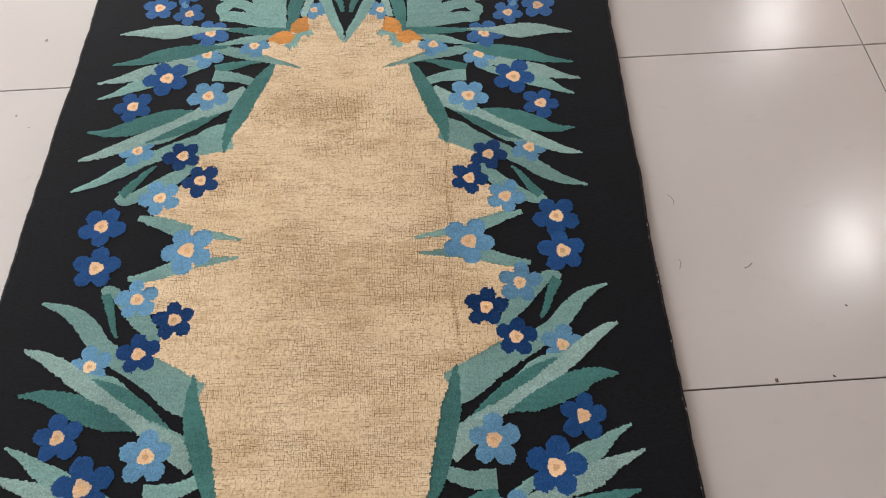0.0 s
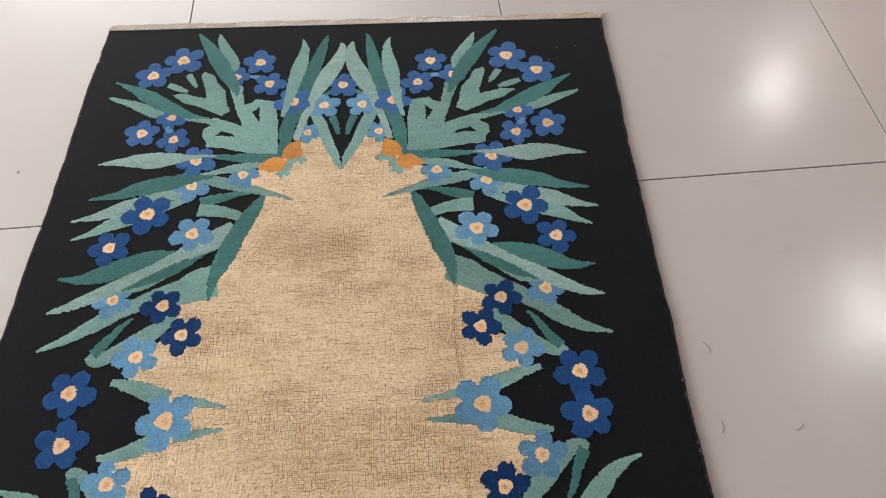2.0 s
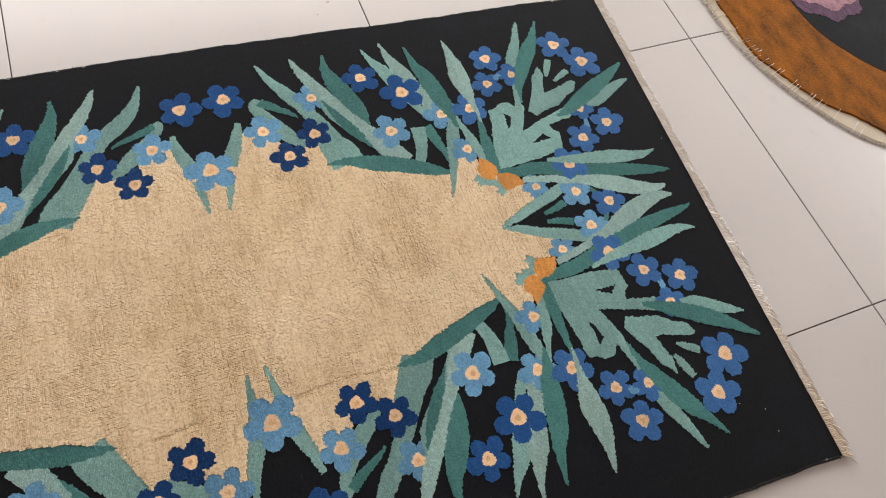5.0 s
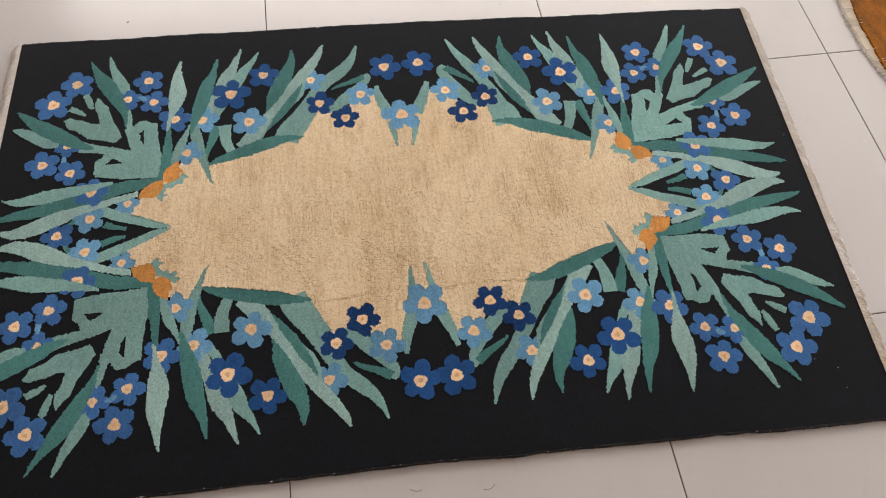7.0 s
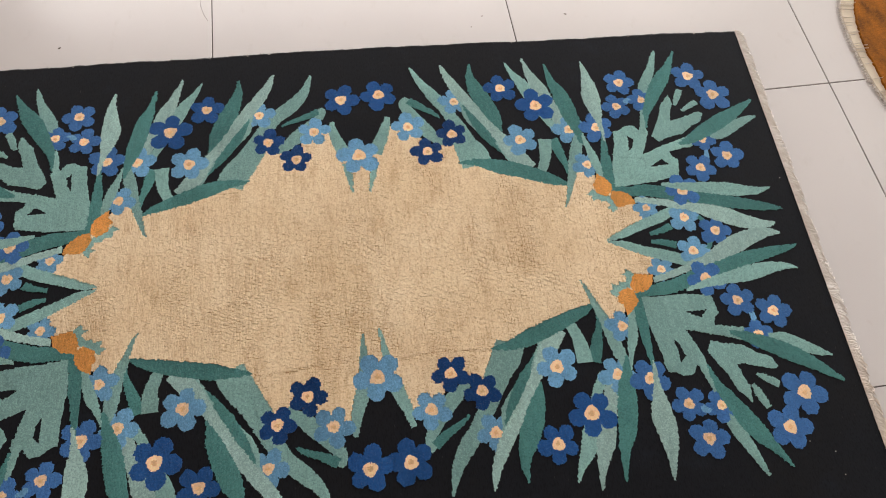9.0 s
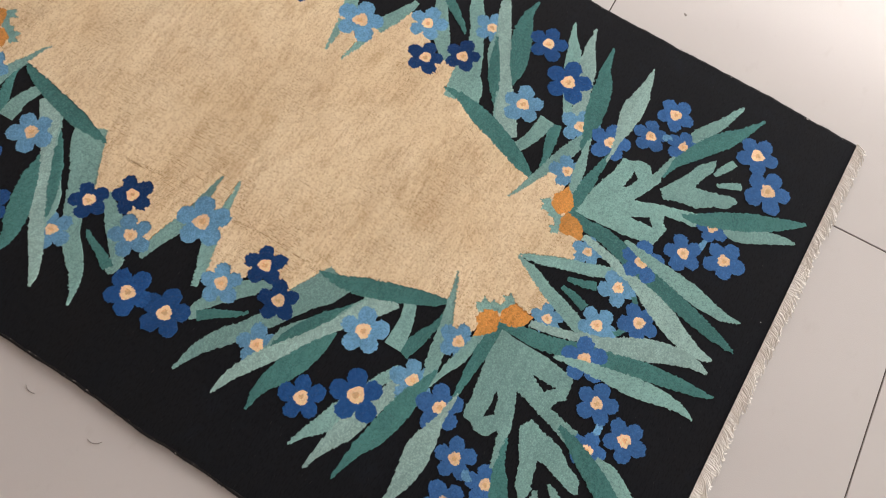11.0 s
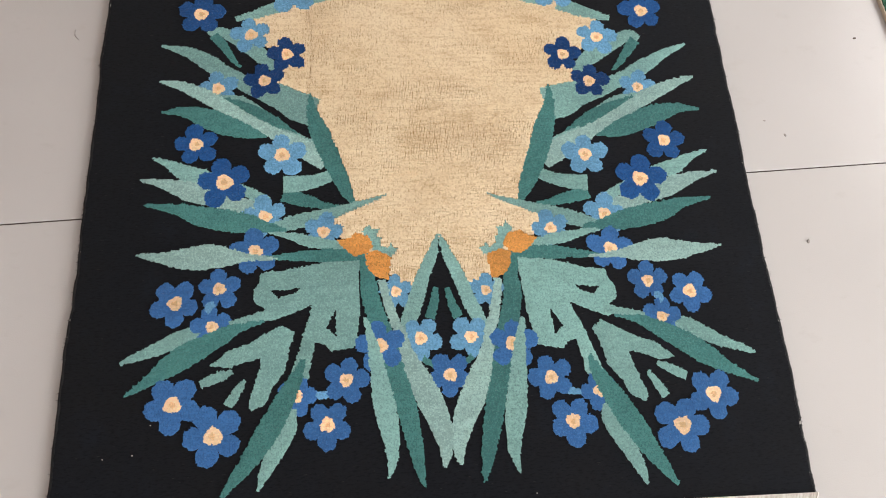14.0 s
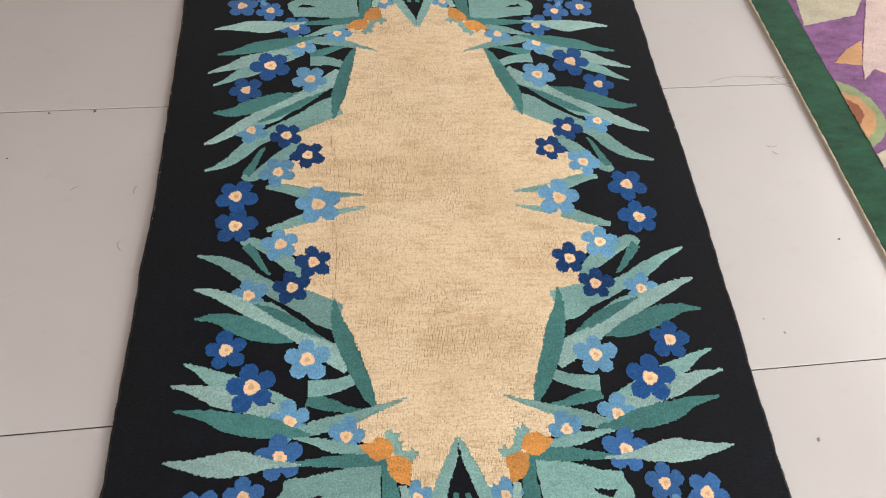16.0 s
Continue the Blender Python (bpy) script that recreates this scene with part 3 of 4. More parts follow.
blade("mid", (0.266, 0.880, 0.018), (0.272, 0.911, 0.031), (0.288, 0.943, 0.030), (0.302, 0.975, 0.023), (0.311, 0.998, 0.015), (0.315, 1.018, 0.003))
blade("dark", (0.249, 0.794, 0.006), (0.261, 0.829, 0.025), (0.283, 0.872, 0.037), (0.310, 0.922, 0.040), (0.333, 0.965, 0.030), (0.352, 0.997, 0.018), (0.367, 1.021, 0.005))
leaf("sky", 0.196, 0.852, 0.226, 0.857, 0.012, bend=0.001, peak=0.4, root=0.7, end=0.6)
flower("blue", 0.175, 0.829, 0.040, -177)
flower("blue", 0.204, 0.906, 0.043, 14)
flower("blue", 0.394, 0.926, 0.052, 4)
flower("blue", 0.460, 0.877, 0.048, 14)
blade("dark", (0.008, 0.657, 0.008), (0.012, 0.681, 0.014), (0.023, 0.712, 0.018))
flower("sky", 0.077, 0.665, 0.034, -85)
blade("mid", (0.002, 0.552, 0.004), (0.013, 0.591, 0.019), (0.029, 0.632, 0.023), (0.043, 0.675, 0.026), (0.058, 0.712, 0.025), (0.076, 0.744, 0.014))
flower("sky", 0.043, 0.749, 0.040, -55)
blade("dark", (0.023, 0.797, 0.009), (0.042, 0.784, 0.010))
flower("blue", 0.000, 0.814, 0.041, 94, "axis")
blade("dark", (0.136, 0.603, 0.012), (0.126, 0.639, 0.026), (0.124, 0.681, 0.032), (0.111, 0.732, 0.036), (0.094, 0.791, 0.037), (0.079, 0.848, 0.036), (0.067, 0.894, 0.032), (0.056, 0.939, 0.025), (0.049, 0.966, 0.017), (0.042, 0.994, 0.003))
blade("light", (0.102, 0.644, 0.014), (0.090, 0.700, 0.017), (0.078, 0.739, 0.020), (0.067, 0.779, 0.025), (0.052, 0.817, 0.038), (0.035, 0.854, 0.043), (0.018, 0.890, 0.037), (0.008, 0.917, 0.031), (0.005, 0.942, 0.019), (0.007, 0.964, 0.007))
flower("blue", 0.115, 0.765, 0.045, -84)
blade("mid", (0.138, 0.718, 0.007), (0.126, 0.773, 0.022), (0.118, 0.822, 0.030), (0.110, 0.869, 0.037), (0.103, 0.906, 0.032), (0.098, 0.943, 0.021), (0.100, 0.966, 0.011), (0.104, 0.983, 0.003))
patch("mid", (0.141, 0.549), (0.126, 0.532), (0.123, 0.544), (0.108, 0.542), (0.111, 0.560), (0.103, 0.562), (0.104, 0.576), (0.091, 0.582), (0.084, 0.567), (0.084, 0.580), (0.071, 0.582), (0.079, 0.595), (0.089, 0.600), (0.116, 0.589), (0.126, 0.565))
patch("orange", (0.090, 0.594), (0.114, 0.587), (0.132, 0.595), (0.126, 0.623), (0.111, 0.638), (0.090, 0.643), (0.087, 0.621), (0.084, 0.604))
patch("orange", (0.127, 0.558), (0.152, 0.551), (0.161, 0.561), (0.184, 0.567), (0.168, 0.586), (0.151, 0.597), (0.129, 0.595), (0.117, 0.579))

knot_pile(0.0031, True)
knot_pile(0.0026, False)

# cotton fringes at both ends


def fringe(xa, ya, xb, yb, out, name="fringe"):
    """A dense row of short cotton strands, matted and leaning this way and that."""
    bm = bmesh.new()
    r = random.Random(3 if out > 0 else 4)
    n = int(abs(xb - xa) / 0.0012)
    for i in range(n):
        t = (i + r.random()) / n
        x, y = xa + (xb - xa) * t, ya + (yb - ya) * t
        length = r.uniform(0.014, 0.023) * (1 + 0.25 * noise.noise((x * 14, out, 2.5)))
        lean = 1.1 * noise.noise((x * 45, out, 0.5)) + 0.9 + r.uniform(-0.6, 0.6)
        w = r.uniform(0.0014, 0.0023)
        z0 = 0.0088 + r.uniform(0, 0.0010)
        curl = r.uniform(-0.006, 0.006)
        path = [(x, y - out * 0.004, z0 + 0.001), (x + lean * length * 0.35, y + out * length * 0.4, z0 + 0.0012), (x + lean * length * 0.75 + curl, y + out * length * 0.8, z0 * 0.85), (x + lean * length * 0.8 + curl * 2, y + out * length, 0.0052)]
        rows = []
        for k, (px, py, pz) in enumerate(path):
            ww = w * (1.0, 1.2, 1.0, 0.6)[k]
            rows.append([bm.verts.new((px - ww, py, pz - 0.0004)), bm.verts.new((px, py, pz + ww * 0.5)), bm.verts.new((px + ww, py, pz - 0.0004))])
        for a, b in zip(rows, rows[1:]):
            for j in range(2):
                bm.faces.new((a[j], a[j + 1], b[j + 1], b[j]))
    bmesh.ops.recalc_face_normals(bm, faces=bm.faces)
    prev = None
    for i in range(n // 4 + 1):
        t = i / (n // 4)
        x, y = xa + (xb - xa) * t, ya + (yb - ya) * t
        reach = 0.0165 + 0.003 * noise.noise((x * 60, out, 4.1)) + r.uniform(-0.0015, 0.0015)
        up = 0.0048 + 0.0008 * noise.noise((x * 90, out, 6.3)) + r.uniform(-0.0007, 0.0007)
        cur = [bm.verts.new(c) for c in ((x, y - out * 0.004, 0.0072), (x + 0.001, y + out * reach * 0.3, up + 0.0012), (x + 0.003, y + out * reach * 0.8, up * 0.9), (x + 0.004, y + out * reach, 0.0008))]
        if prev:
            for j in range(3):
                f = (prev[j], cur[j], cur[j + 1], prev[j + 1])
                bm.faces.new(f if out < 0 else f[::-1])
        prev = cur
    ob = part(name, bm, COTTON, rug, "cream cotton fringe")
    ob["kind"] = "stuff"


def hem(xa, ya, xb, yb, out):
    """The row of small overcast stitches between the pile and the fringe."""
    bm = bmesh.new()
    r = random.Random(8)
    n = int(abs(xb - xa) / 0.0044)
    for i in range(n):
        t = (i + r.uniform(0.3, 0.7)) / n
        x, y = xa + (xb - xa) * t, ya + (yb - ya) * t
        m = Matrix.Translation((x, y - out * 0.002, 0.0098)) @ Matrix.Rotation(r.uniform(0.2, 0.7), 4, "Z") @ Matrix.Diagonal((0.0026, 0.0058, 0.0022, 1))
        bmesh.ops.create_icosphere(bm, subdivisions=1, radius=0.5, matrix=m)
    part("hem_stitches", bm, COTTON, rug, "row of small cotton stitches")["kind"] = "stuff"


hem(-0.606, 1.056, 0.650, 1.016, 1)
hem(-0.637, -1.030, 0.628, -1.033, -1)
fringe(-0.606, 1.056, 0.650, 1.016, 1)
fringe(-0.637, -1.030, 0.628, -1.033, -1)


def selvage(points):
    """The overcast edge cord along a long side, through the given corners of the outline."""
    bm = bmesh.new()
    prev = None
    for i, p in enumerate(finely(points, 0.008, closed=False)):
        k = wobble(p)
        rr = 0.0040 + 0.0010 * noise.noise((p[0] * 3, p[1] * 60, 1.7))
        x = p[0] + k - math.copysign(0.002, p[0])
        cur = [bm.verts.new((x + rr * math.cos(th), p[1], 0.0052 + rr * math.sin(th))) for th in [math.tau * j / 8 for j in range(8)]]
        if prev:
            for j in range(8):
                bm.faces.new((prev[j], cur[j], cur[(j + 1) % 8], prev[(j + 1) % 8]))
        prev = cur
    bmesh.ops.recalc_face_normals(bm, faces=bm.faces)
    return bm


def worn_edge():
    m = Mat("overcast_edge")
    p = m.place()
    n = m.noise(m.scaled(p, 1, 0.5, 1), 140, 3.0, 0.7)
    c = m.mix(m.ramp(n, 0.63, 0.68), rgba((0.009, 0.009, 0.010)), rgba((0.58, 0.54, 0.50)))
    m.put(m.b, "Base Color", c)
    m.put(m.b, "Roughness", 0.85)
    m.bump(m.noise(p, 400), 0.5, 0.001)
    return m.m


EDGE = worn_edge()
part("selvage", selvage(corners[8:] + corners[:1]), EDGE, rug, "overcast edge with pale worn spots")
part("selvage", selvage(corners[1:8]), EDGE, rug, "overcast edge with pale worn spots")


def edge_fuzz(points, name="edge_fuzz"):
    """Short black and a few pale hairs that stick out of a long side."""
    bm = bmesh.new()
    r = random.Random(len(points))
    for p in finely(points, 0.0022, closed=False):
        k = wobble(p)
        out = math.copysign(1.0, p[0])
        a = Vector((p[0] + k, p[1] + r.uniform(-0.001, 0.001), r.uniform(0.002, 0.008)))
        b = a + Vector((out * r.uniform(0.001, 0.0055), r.uniform(-0.004, 0.004), r.uniform(-0.002, 0.001)))
        s = Vector((0, 0.0009, 0))
        vs = [bm.verts.new(c) for c in (a - s, a + s, b, a + Vector((0, 0, 0.0012)))]
        bm.faces.new((vs[0], vs[1], vs[2]))
        bm.faces.new((vs[1], vs[3], vs[2]))
        bm.faces.new((vs[3], vs[0], vs[2]))
    part(name, bm, WOOL["ground"], rug, "short black hairs along the edge")["kind"] = "stuff"


edge_fuzz(corners[8:] + corners[:1])
edge_fuzz(corners[1:8])

# ---- the green-bordered rug ----
green_rug = new("green_border_rug")
tagged(green_rug, "rug with a dark green border and purple patterned field, lying flat", "rug")
green_rug.matrix_world = pose(-1.028, 0.0, 0, 0, 0, 2.4)
G_GREEN = velvet("green_pile", (0.010, 0.082, 0.037), 0.40, 13)
G_PURPLE = velvet("purple_pile", (0.25, 0.105, 0.255), 0.5, 14)
G_CREAM = velvet("sand_pile", (0.50, 0.45, 0.33), 0.8, 9)
G_PINK = velvet("pale_pink_pile", (0.58, 0.44, 0.40), 0.8, 9)
G_ORANGE = velvet("apricot_pile", (0.56, 0.30, 0.14), 0.75, 9)
G_OLIVE = velvet("olive_pile", (0.27, 0.33, 0.16), 0.75, 9)
G_RUST = velvet("rust_pile", (0.28, 0.09, 0.045), 0.75, 9)


def flat_piece(name, pts, z0, z1, material, parent, label="", fine=0.007, rough=0.0018):
    r = random.Random(len(pts) * 31 + int(abs(pts[0][0]) * 1000))
    ring = [(x + r.uniform(-rough, rough), y + r.uniform(-rough, rough)) for x, y in finely(pts, fine)]
    if sum(a[0] * b[1] - a[1] * b[0] for a, b in zip(ring, ring[1:] + ring[:1])) < 0:
        ring.reverse()
    return part(name, slab(ring, z0, z1), material, parent, label)


def oval(cx, cy, rx, ry, turn=0.0, n=40, lobes=0, dent=0.0):
    out = []
    for i in range(n):
        th = math.tau * i / n
        k = 1 - dent * (0.5 + 0.5 * math.cos(lobes * th)) if lobes else 1
        x, y = rx * k * math.cos(th), ry * k * math.sin(th)
        out.append((cx + x * math.cos(turn) - y * math.sin(turn), cy + x * math.sin(turn) + y * math.cos(turn)))
    return out


def rect(x0, x1, y0, y1):
    return [(x0, y0), (x1, y0), (x1, y1), (x0, y1)]


GZ = 0.011
flat_piece("backing", rect(-1.398, 0.0045, -1.228, 1.228), 0.0006, 0.0095, cotton("jute_backing", (0.80, 0.72, 0.58)), green_rug, "pale jute backing edge", 0.012, 0.0007)
flat_piece("border", rect(-1.395, 0.0005, -1.225, 1.225), 0.004, GZ, G_GREEN, green_rug, "dark green border")
flat_piece("field", rect(-1.285, -0.112, -1.11, 1.11), GZ - 0.002, GZ + 0.0005, G_PURPLE, green_rug, "purple field")
for i, (pts, mat, name) in enumerate([
    ([(-0.149, -0.74), (-0.117, -0.58), (-0.25, -0.61), (-0.295, -0.618), (-0.38, -0.73)], G_CREAM, "patch"),
    ([(-0.146, -0.428), (-0.197, -0.475), (-0.267, -0.513), (-0.223, -0.414)], G_ORANGE, "patch"),
    ([(-0.26, -0.421), (-0.339, -0.39), (-0.327, -0.351), (-0.251, -0.395)], G_ORANGE, "patch"),
    ([(-0.384, -0.73), (-0.327, -0.616), (-0.229, -0.428), (-0.203, -0.356), (-0.252, -0.4), (-0.304, -0.357), (-0.575, -0.703)], G_PINK, "patch"),
    ([(-0.113, -0.362), (-0.157, -0.333), (-0.187, -0.29), (-0.196, -0.234), (-0.187, -0.189), (-0.155, -0.15), (-0.113, -0.122)], G_OLIVE, "ring"),
    ([(-0.113, -0.319), (-0.155, -0.294), (-0.173, -0.243), (-0.163, -0.204), (-0.139, -0.17), (-0.113, -0.153)], G_ORANGE, "ring"),
    ([(-0.113, -0.295), (-0.141, -0.266), (-0.142, -0.231), (-0.113, -0.200)], G_RUST, "ring"),
    ([(-0.113, -0.1), (-0.156, -0.119), (-0.202, -0.092), (-0.187, -0.047), (-0.113, -0.06)], G_CREAM, "patch"),
]):
    flat_piece(name, pts, GZ - 0.001, GZ + 0.001 + 0.0002 * i, mat, green_rug)

# ---- the round amber rug ----
round_rug = new("round_rug")
tagged(round_rug, "round amber rug with black centre and raw canvas edge", "rug")
round_rug.matrix_world = pose(-0.47, 2.045, 0)
AMBER = velvet("amber_pile", (0.31, 0.100, 0.003), 0.36, 12, 0.0)
R_COTTON = cotton("raw_canvas", (0.70, 0.62, 0.50))


def wavy(radius, amount, n=180, seed=0.0):
    return [((radius + amount * noise.noise((math.cos(math.tau * i / n) * 4, math.sin(math.tau * i / n) * 4, seed))) * math.cos(math.tau * i / n),
             (radius + amount * noise.noise((math.cos(math.tau * i / n) * 4, math.sin(math.tau * i / n) * 4, seed))) * math.sin(math.tau * i / n)) for i in range(n)]


part("canvas_edge", slab(wavy(0.676, 0.022, seed=1.5), 0.0008, 0.0075, 0.003), R_COTTON, round_rug, "frayed raw canvas edge")
part("border", slab([(x * k, y * k) for (x, y), k in zip(wavy(0.650, 0.024, 500, 4.5), [1 + rng.uniform(-0.003, 0.003) for _ in range(500)])], 0.006, 0.0125, 0.002), AMBER, round_rug, "amber velvet border")
part("centre", slab(wavy(0.43, 0.006, seed=2.5), 0.010, 0.0130), WOOL["ground"], round_rug, "black centre")
P_OUT = velvet("plum_pile", (0.115, 0.045, 0.10), 0.35, 60)
P_MID = velvet("rose_pile", (0.43, 0.22, 0.27), 0.30, 38)
P_IN = velvet("sage_pile", (0.33, 0.31, 0.23), 0.5, 40)
peony = flat_piece("peony", oval(-0.045, -0.315, 0.158, 0.135, 0.2, 60, 9, 0.12), 0.0125, 0.0138, P_OUT, round_rug, "plum-coloured peony", 0.006, 0.004)
flat_piece("inner_petals", oval(-0.045, -0.305, 0.125, 0.105, 0.3, 50, 7, 0.16), 0.0135, 0.0144, P_MID, peony, "rose inner petals", 0.005, 0.005)
flat_piece("peony_heart", oval(-0.03, -0.315, 0.05, 0.036, 0.3, 40, 5, 0.3), 0.0142, 0.0150, P_IN, peony, "sage-green heart")
bm = bmesh.new()
r = random.Random(11)
for i in range(2600):
    th = math.tau * i / 2600
    k = 0.676 + 0.022 * noise.noise((math.cos(th) * 4, math.sin(th) * 4, 1.5)) - 0.002
    ln, tw = r.uniform(0.005, 0.020), r.uniform(-0.9, 0.9)
    a = Vector((k * math.cos(th), k * math.sin(th), 0.0055))
    d = Vector((math.cos(th + tw), math.sin(th + tw), -0.35)) * ln
    s = Vector((-math.sin(th), math.cos(th), 0)) * 0.0012
    v = [bm.verts.new(c) for c in (a - s, a + s, a + d, a + Vector((0, 0, 0.0012)))]
    bm.faces.new((v[0], v[1], v[2]))
    bm.faces.new((v[3], v[1], v[2]))
    bm.faces.new((v[0], v[3], v[2]))
part("threads", bm, STITCH, round_rug, "loose cotton threads")["kind"] = "stuff"

bm = bmesh.new()
for i in range(400):
    th = math.tau * (i + r.uniform(-0.2, 0.2)) / 400
    k = 0.676 + 0.022 * noise.noise((math.cos(th) * 4, math.sin(th) * 4, 1.5))
    inner = r.uniform(0.016, 0.038)
    if r.random() < 0.55:
        continue
    prev = None
    for ra, z, slip in ((k + 0.003, 0.002, 0.0), (k + 0.001, 0.0080, 0.001), (k - 0.010, 0.0090, 0.003), (k - inner, 0.0138, 0.006)):
        a = th + slip
        c, s = Vector((ra * math.cos(a), ra * math.sin(a), z)), Vector((-math.sin(a), math.cos(a), 0)) * r.uniform(0.0006, 0.0011)
        cur = [bm.verts.new(v) for v in (c - s, c + Vector((0, 0, 0.0013)), c + s)]
        if prev:
            for j in range(2):
                bm.faces.new((prev[j], prev[j + 1], cur[j + 1], cur[j]))
        prev = cur
part("stitches", bm, STITCH, round_rug, "white whip stitches over the rim")["kind"] = "stuff"

# ---- the room ----
GRID = pose(-0.410, 1.260, 0, 0, 0, 1.75)
PITCH = 0.805


def at_grid(ob):
    ob.matrix_world = GRID
    return ob


# Unseen room shell, added: its distances and brown walls shape light on the floor.
X0, X1, Y0, Y1, HIGH = -3.5 * PITCH, 4.5 * PITCH, -7 * PITCH, 5 * PITCH, 2.75
bm = bmesh.new()
box(bm, X0, X1, Y0, Y1, -0.12, -0.0025)
floor = at_grid(link("floor", bm, GROUT))
tagged(floor, "large off-white polished floor tiles with thin dark joints", "floor", kind="structure")


def wall(name, x0, x1, y0, y1, hole=None, material=PLASTER, label="plain pale plaster wall, unseen"):
    """A wall along x or y, with an opening hole = (from, to, sill, head) along its length."""
    bm = bmesh.new()
    long_x = x1 - x0 > y1 - y0
    if hole:
        a, b, lo, hi = hole
        if long_x:
            box(bm, x0, a, y0, y1, 0, HIGH), box(bm, b, x1, y0, y1, 0, HIGH)
            box(bm, a, b, y0, y1, 0, lo), box(bm, a, b, y0, y1, hi, HIGH)
        else:
            box(bm, x0, x1, y0, a, 0, HIGH), box(bm, x0, x1, b, y1, 0, HIGH)
            box(bm, x0, x1, a, b, 0, lo), box(bm, x0, x1, a, b, hi, HIGH)
    else:
        box(bm, x0, x1, y0, y1, 0, HIGH)
    return tagged(at_grid(link(name, bm, material)), label, "wall", kind="structure")


# Openings of the assumed windows, added for the two daylight lamps.
WW = (-3.4, 1.4, 0.25, 2.30)
WN = (-3.8, 1.0, 0.25, 2.60)
wall("wall_west", X0 - 0.2, X0, Y0, Y1, WW)
wall("wall_north", X0 - 0.2, X1 + 0.2, Y1, Y1 + 0.2, WN, BROWN, "unseen brown wall round an assumed window, toned to tint the floor")
wall("wall_south", X0 - 0.2, X1 + 0.2, Y0 - 0.2, Y0, None, BROWN, "unseen brown wall, added to warm and dim the bounce light")
wall("wall_east", X1, X1 + 0.2, Y0, Y1, None, BROWN, "unseen brown wall, added to warm and dim the bounce light")
bm = bmesh.new()
box(bm, X0 - 0.2, X1 + 0.2, Y0 - 0.2, Y1 + 0.2, HIGH, HIGH + 0.15)
tagged(at_grid(link("ceiling", bm, CEILING)), "grey plaster ceiling, unseen, toned to cut the bounce light", "ceiling", kind="structure")


def window(name, a, b, lo, hi, along_x):
    win = new(name)
    win.matrix_world = GRID
    tagged(win, "unseen window with grey frame, assumed from the daylight", "window", kind="structure")
    span = b - a
    for k in range(5):
        c = a + span * k / 4
        bm = bmesh.new()
        if along_x:
            box(bm, c - 0.03, c + 0.03, Y1 + 0.05, Y1 + 0.12, lo, hi)
        else:
            box(bm, X0 - 0.12, X0 - 0.05, c - 0.03, c + 0.03, lo, hi)
        part("window_frame", bm, FRAME, win)
    return win


window("window_1", *WW, False)
window("window_2", *WN, True)

# ceiling lamps in a row
LIT = glow("lit_diffuser", (0.95, 0.96, 0.975), LAMP)
WHITE = plain("white_enamel", (0.8, 0.8, 0.8), 0.4)


def ceiling_lamp(x, y):
    lamp = new("ceiling_lamp")
    lamp.matrix_world = pose(x, y, HIGH)
    tagged(lamp, "oblong white ceiling lamp, switched on", "lamp", "row of ceiling lamps")
    # Stretched along y to lengthen the lamp's reflection on the tiles.
    long = Matrix.Diagonal((1.0, 3.6, 1.0, 1.0))
    bm = bmesh.new()
    bmesh.ops.create_cone(bm, cap_ends=True, segments=40, radius1=0.115, radius2=0.13, depth=0.05, matrix=Matrix.Translation((0, 0, -0.025)) @ long)
    part("housing", bm, WHITE, lamp)
    bm = bmesh.new()
    bmesh.ops.create_cone(bm, cap_ends=True, segments=40, radius1=0.058, radius2=0.068, depth=0.02, matrix=Matrix.Translation((0, 0, -0.06)) @ long)
    part("diffuser", bm, LIT, lamp, "glowing diffuser")
    return lamp


for y in (3.45, 1.48, -0.49):
    ceiling_lamp(2.83, y)

# floor tiles, each with its own bevelled edge, laid last
bm = bmesh.new()
g = 0.0014
h = PITCH - g
rings = [[(g, g), (h, g), (h, h), (g, h)], [(g + 0.0008, g + 0.0008), (h - 0.0008, g + 0.0008), (h - 0.0008, h - 0.0008), (g + 0.0008, h - 0.0008)]]
vs = [[bm.verts.new((x, y, z)) for x, y in r] for r, z in ((rings[0], -0.006), (rings[0], -0.0008), (rings[1], 0.0))]
for a, b in zip(vs, vs[1:]):
    for i in range(4):
        bm.faces.new((a[i], a[(i + 1) % 4], b[(i + 1) % 4], b[i]))
bm.faces.new(vs[-1])
tile_mesh = bpy.data.meshes.new("tile")
bm.to_mesh(tile_mesh)
bm.free()
tile_mesh.materials.append(TILE)
for i in range(-4, 5):
    for j in range(-7, 5):
        t = new("tile", tile_mesh)
        t.parent = floor
        t.location = (i * PITCH, j * PITCH, 0)

# ---- small litter on the floor ----
LINT = plain("dark_lint", (0.10, 0.075, 0.06), 0.9)
SCUFF = plain("grey_scuff", (0.34, 0.30, 0.28), 0.8)


def speck(x, y, size, material, seed):
    r = random.Random(seed)
    bm = bmesh.new()
    bmesh.ops.create_icosphere(bm, subdivisions=2, radius=size)
    for v in bm.verts:
        v.co *= r.uniform(0.6, 1.25)
        v.co.z *= 0.35
        v.co.x *= 1.5
    ob = link("lint", bm, material)
    ob.matrix_world = pose(x, y, size * 0.15, 0, 0, r.uniform(0, 180))
    tagged(ob, "tiny dark speck of lint on the tiles", "lint", "lint on the floor")


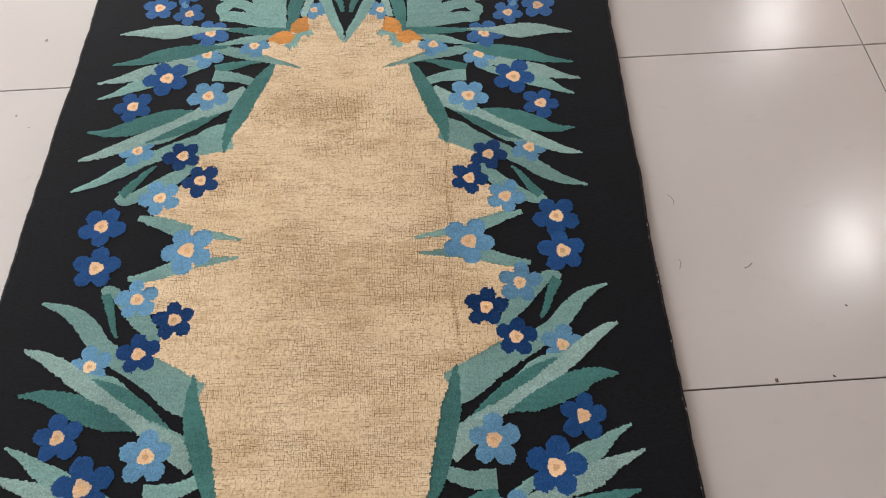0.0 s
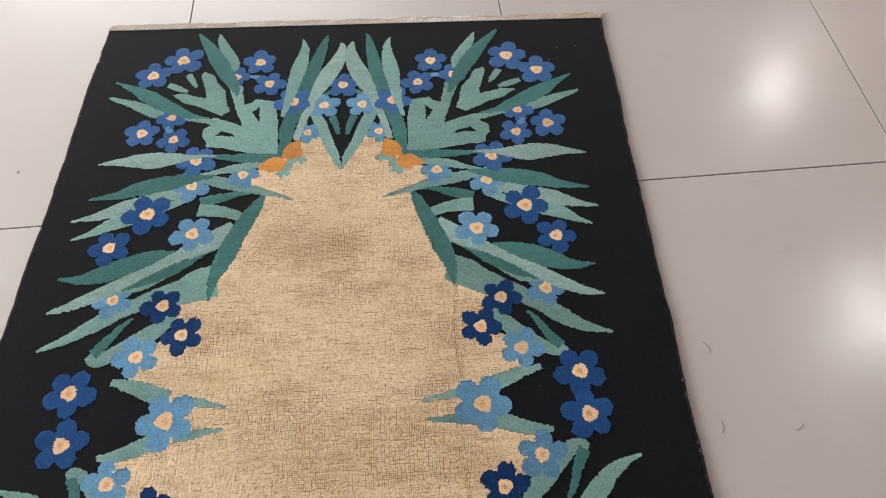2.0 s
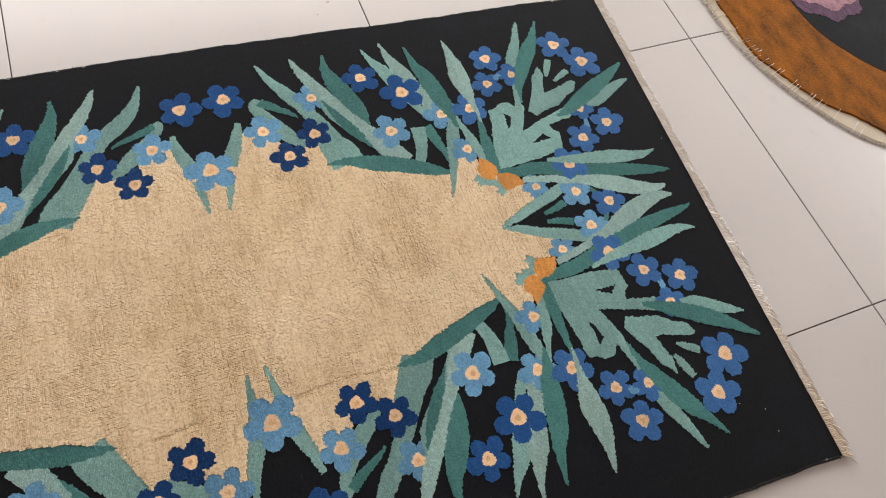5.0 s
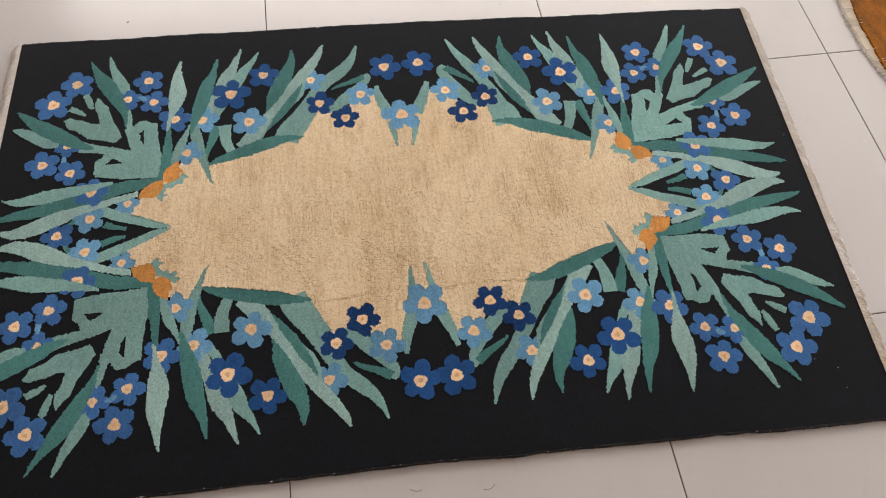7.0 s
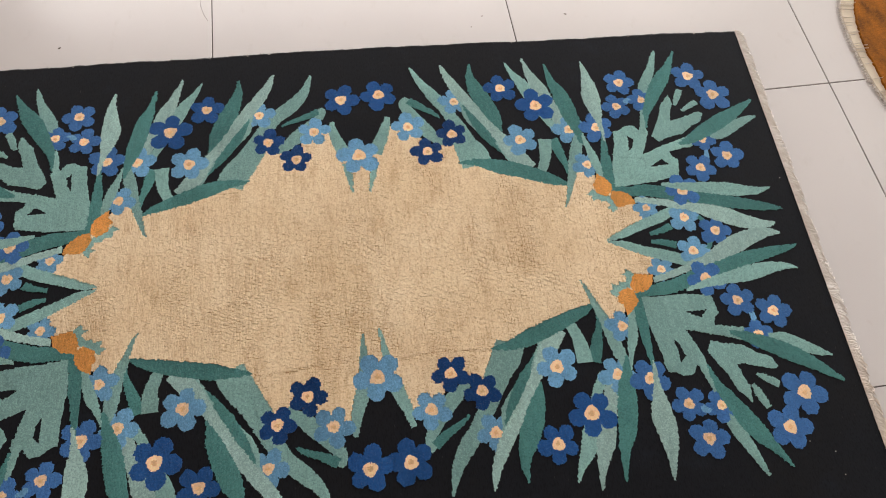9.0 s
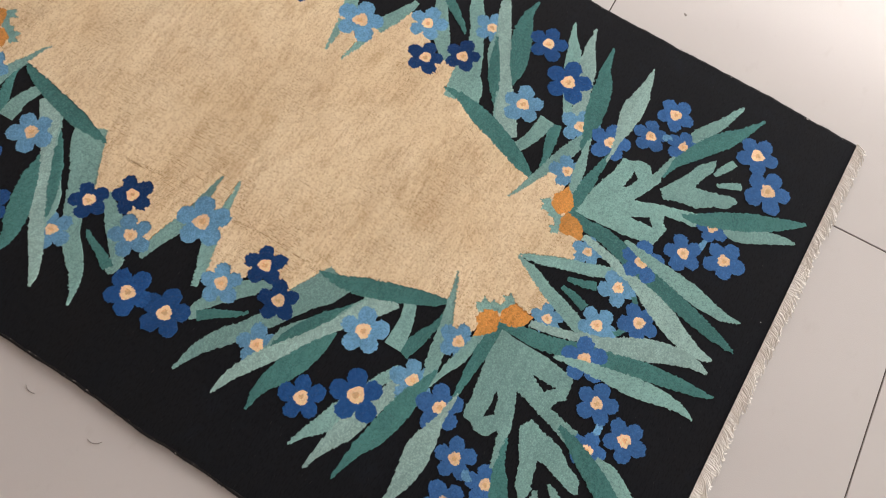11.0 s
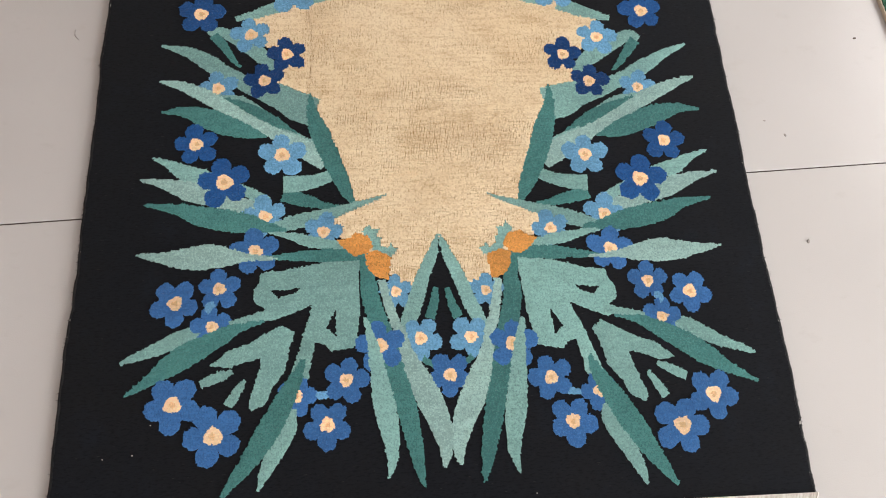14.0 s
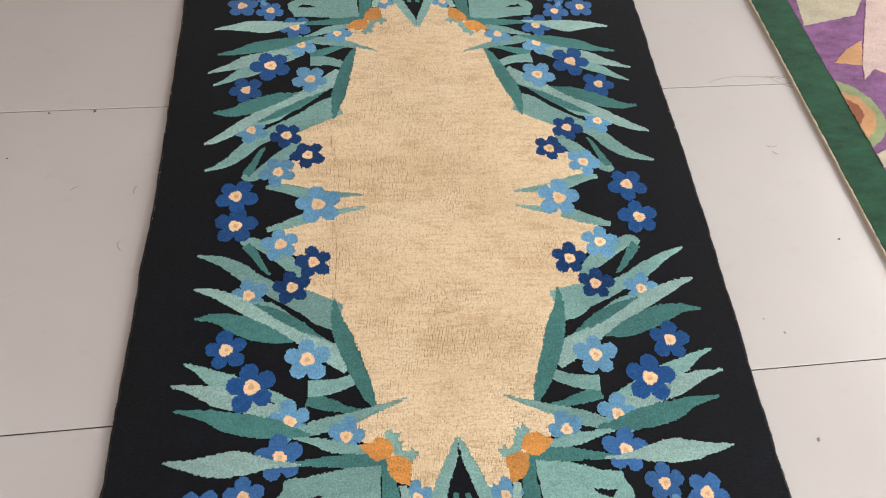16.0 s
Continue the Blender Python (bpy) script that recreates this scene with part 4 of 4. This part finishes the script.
def thread(x, y, size, turn, curl, material, seed):
    bm = bmesh.new()
    r = random.Random(seed)
    prev, a, px, py = None, turn, x, y
    for i in range(15):
        w = 0.0007
        d = Vector((math.cos(a), math.sin(a), 0))
        n = Vector((-d.y, d.x, 0)) * w
        c = Vector((px, py, 0.0006))
        cur = [bm.verts.new(c - n), bm.verts.new(c + Vector((0, 0, 0.0008))), bm.verts.new(c + n)]
        if prev:
            for j in range(2):
                bm.faces.new((prev[j], cur[j], cur[j + 1], prev[j + 1]))
        prev = cur
        px, py = px + d.x * size / 14, py + d.y * size / 14
        a += curl / 14 + r.uniform(-0.1, 0.1)
    tagged(link("thread", bm, material), "thin loose thread lying on the tiles", "thread", "threads on the floor")


speck(-0.944, 0.137, 0.0028, LINT, 1)
speck(-0.715, 0.600, 0.0030, SCUFF, 2)
speck(-0.726, 0.368, 0.0024, SCUFF, 3)
speck(-0.709, -0.750, 0.0026, LINT, 4)
speck(0.802, -0.306, 0.0030, LINT, 5)
speck(0.907, -0.302, 0.0022, LINT, 6)
speck(0.972, -0.164, 0.0020, LINT, 7)
speck(-0.690, 0.333, 0.0018, SCUFF, 8)
thread(0.690, 0.075, 0.028, 1.2, 1.4, SCUFF, 11)
thread(0.672, -0.075, 0.024, 0.9, 1.2, SCUFF, 12)
thread(-0.890, -0.150, 0.030, 0.5, -1.0, SCUFF, 13)
thread(-0.872, -0.132, 0.014, 2.0, 0.8, SCUFF, 14)
thread(-0.770, -0.372, 0.220, 3.55, -0.95, SCUFF, 15)
thread(0.799, -0.077, 0.020, 0.2, 1.0, SCUFF, 16)

thread(-0.936, -0.388, 0.076, -2.71, -0.4, SCUFF, 31)
thread(-0.947, -0.397, 0.088, 2.40, 0.5, SCUFF, 32)

PALE = plain("pale_lint", (0.62, 0.58, 0.52), 0.9)


def rug_lint(x, y, size, seed):
    r = random.Random(seed)
    bm = bmesh.new()
    bmesh.ops.create_icosphere(bm, subdivisions=1, radius=size)
    for v in bm.verts:
        v.co *= r.uniform(0.6, 1.25)
        v.co.z *= 0.5
    ob = link("lint", bm, PALE)
    ob.matrix_world = pose(x, y, BASE + size * 0.3, 0, 0, r.uniform(0, 180))
    tagged(ob, "tiny pale speck of lint on the black rug", "lint", "lint on the rug")


rug_lint(0.523, 0.910, 0.0014, 20)
rug_lint(0.497, 0.864, 0.0012, 21)
rug_lint(-0.127, 1.017, 0.0012, 22)
rug_lint(0.569, 0.913, 0.0012, 23)
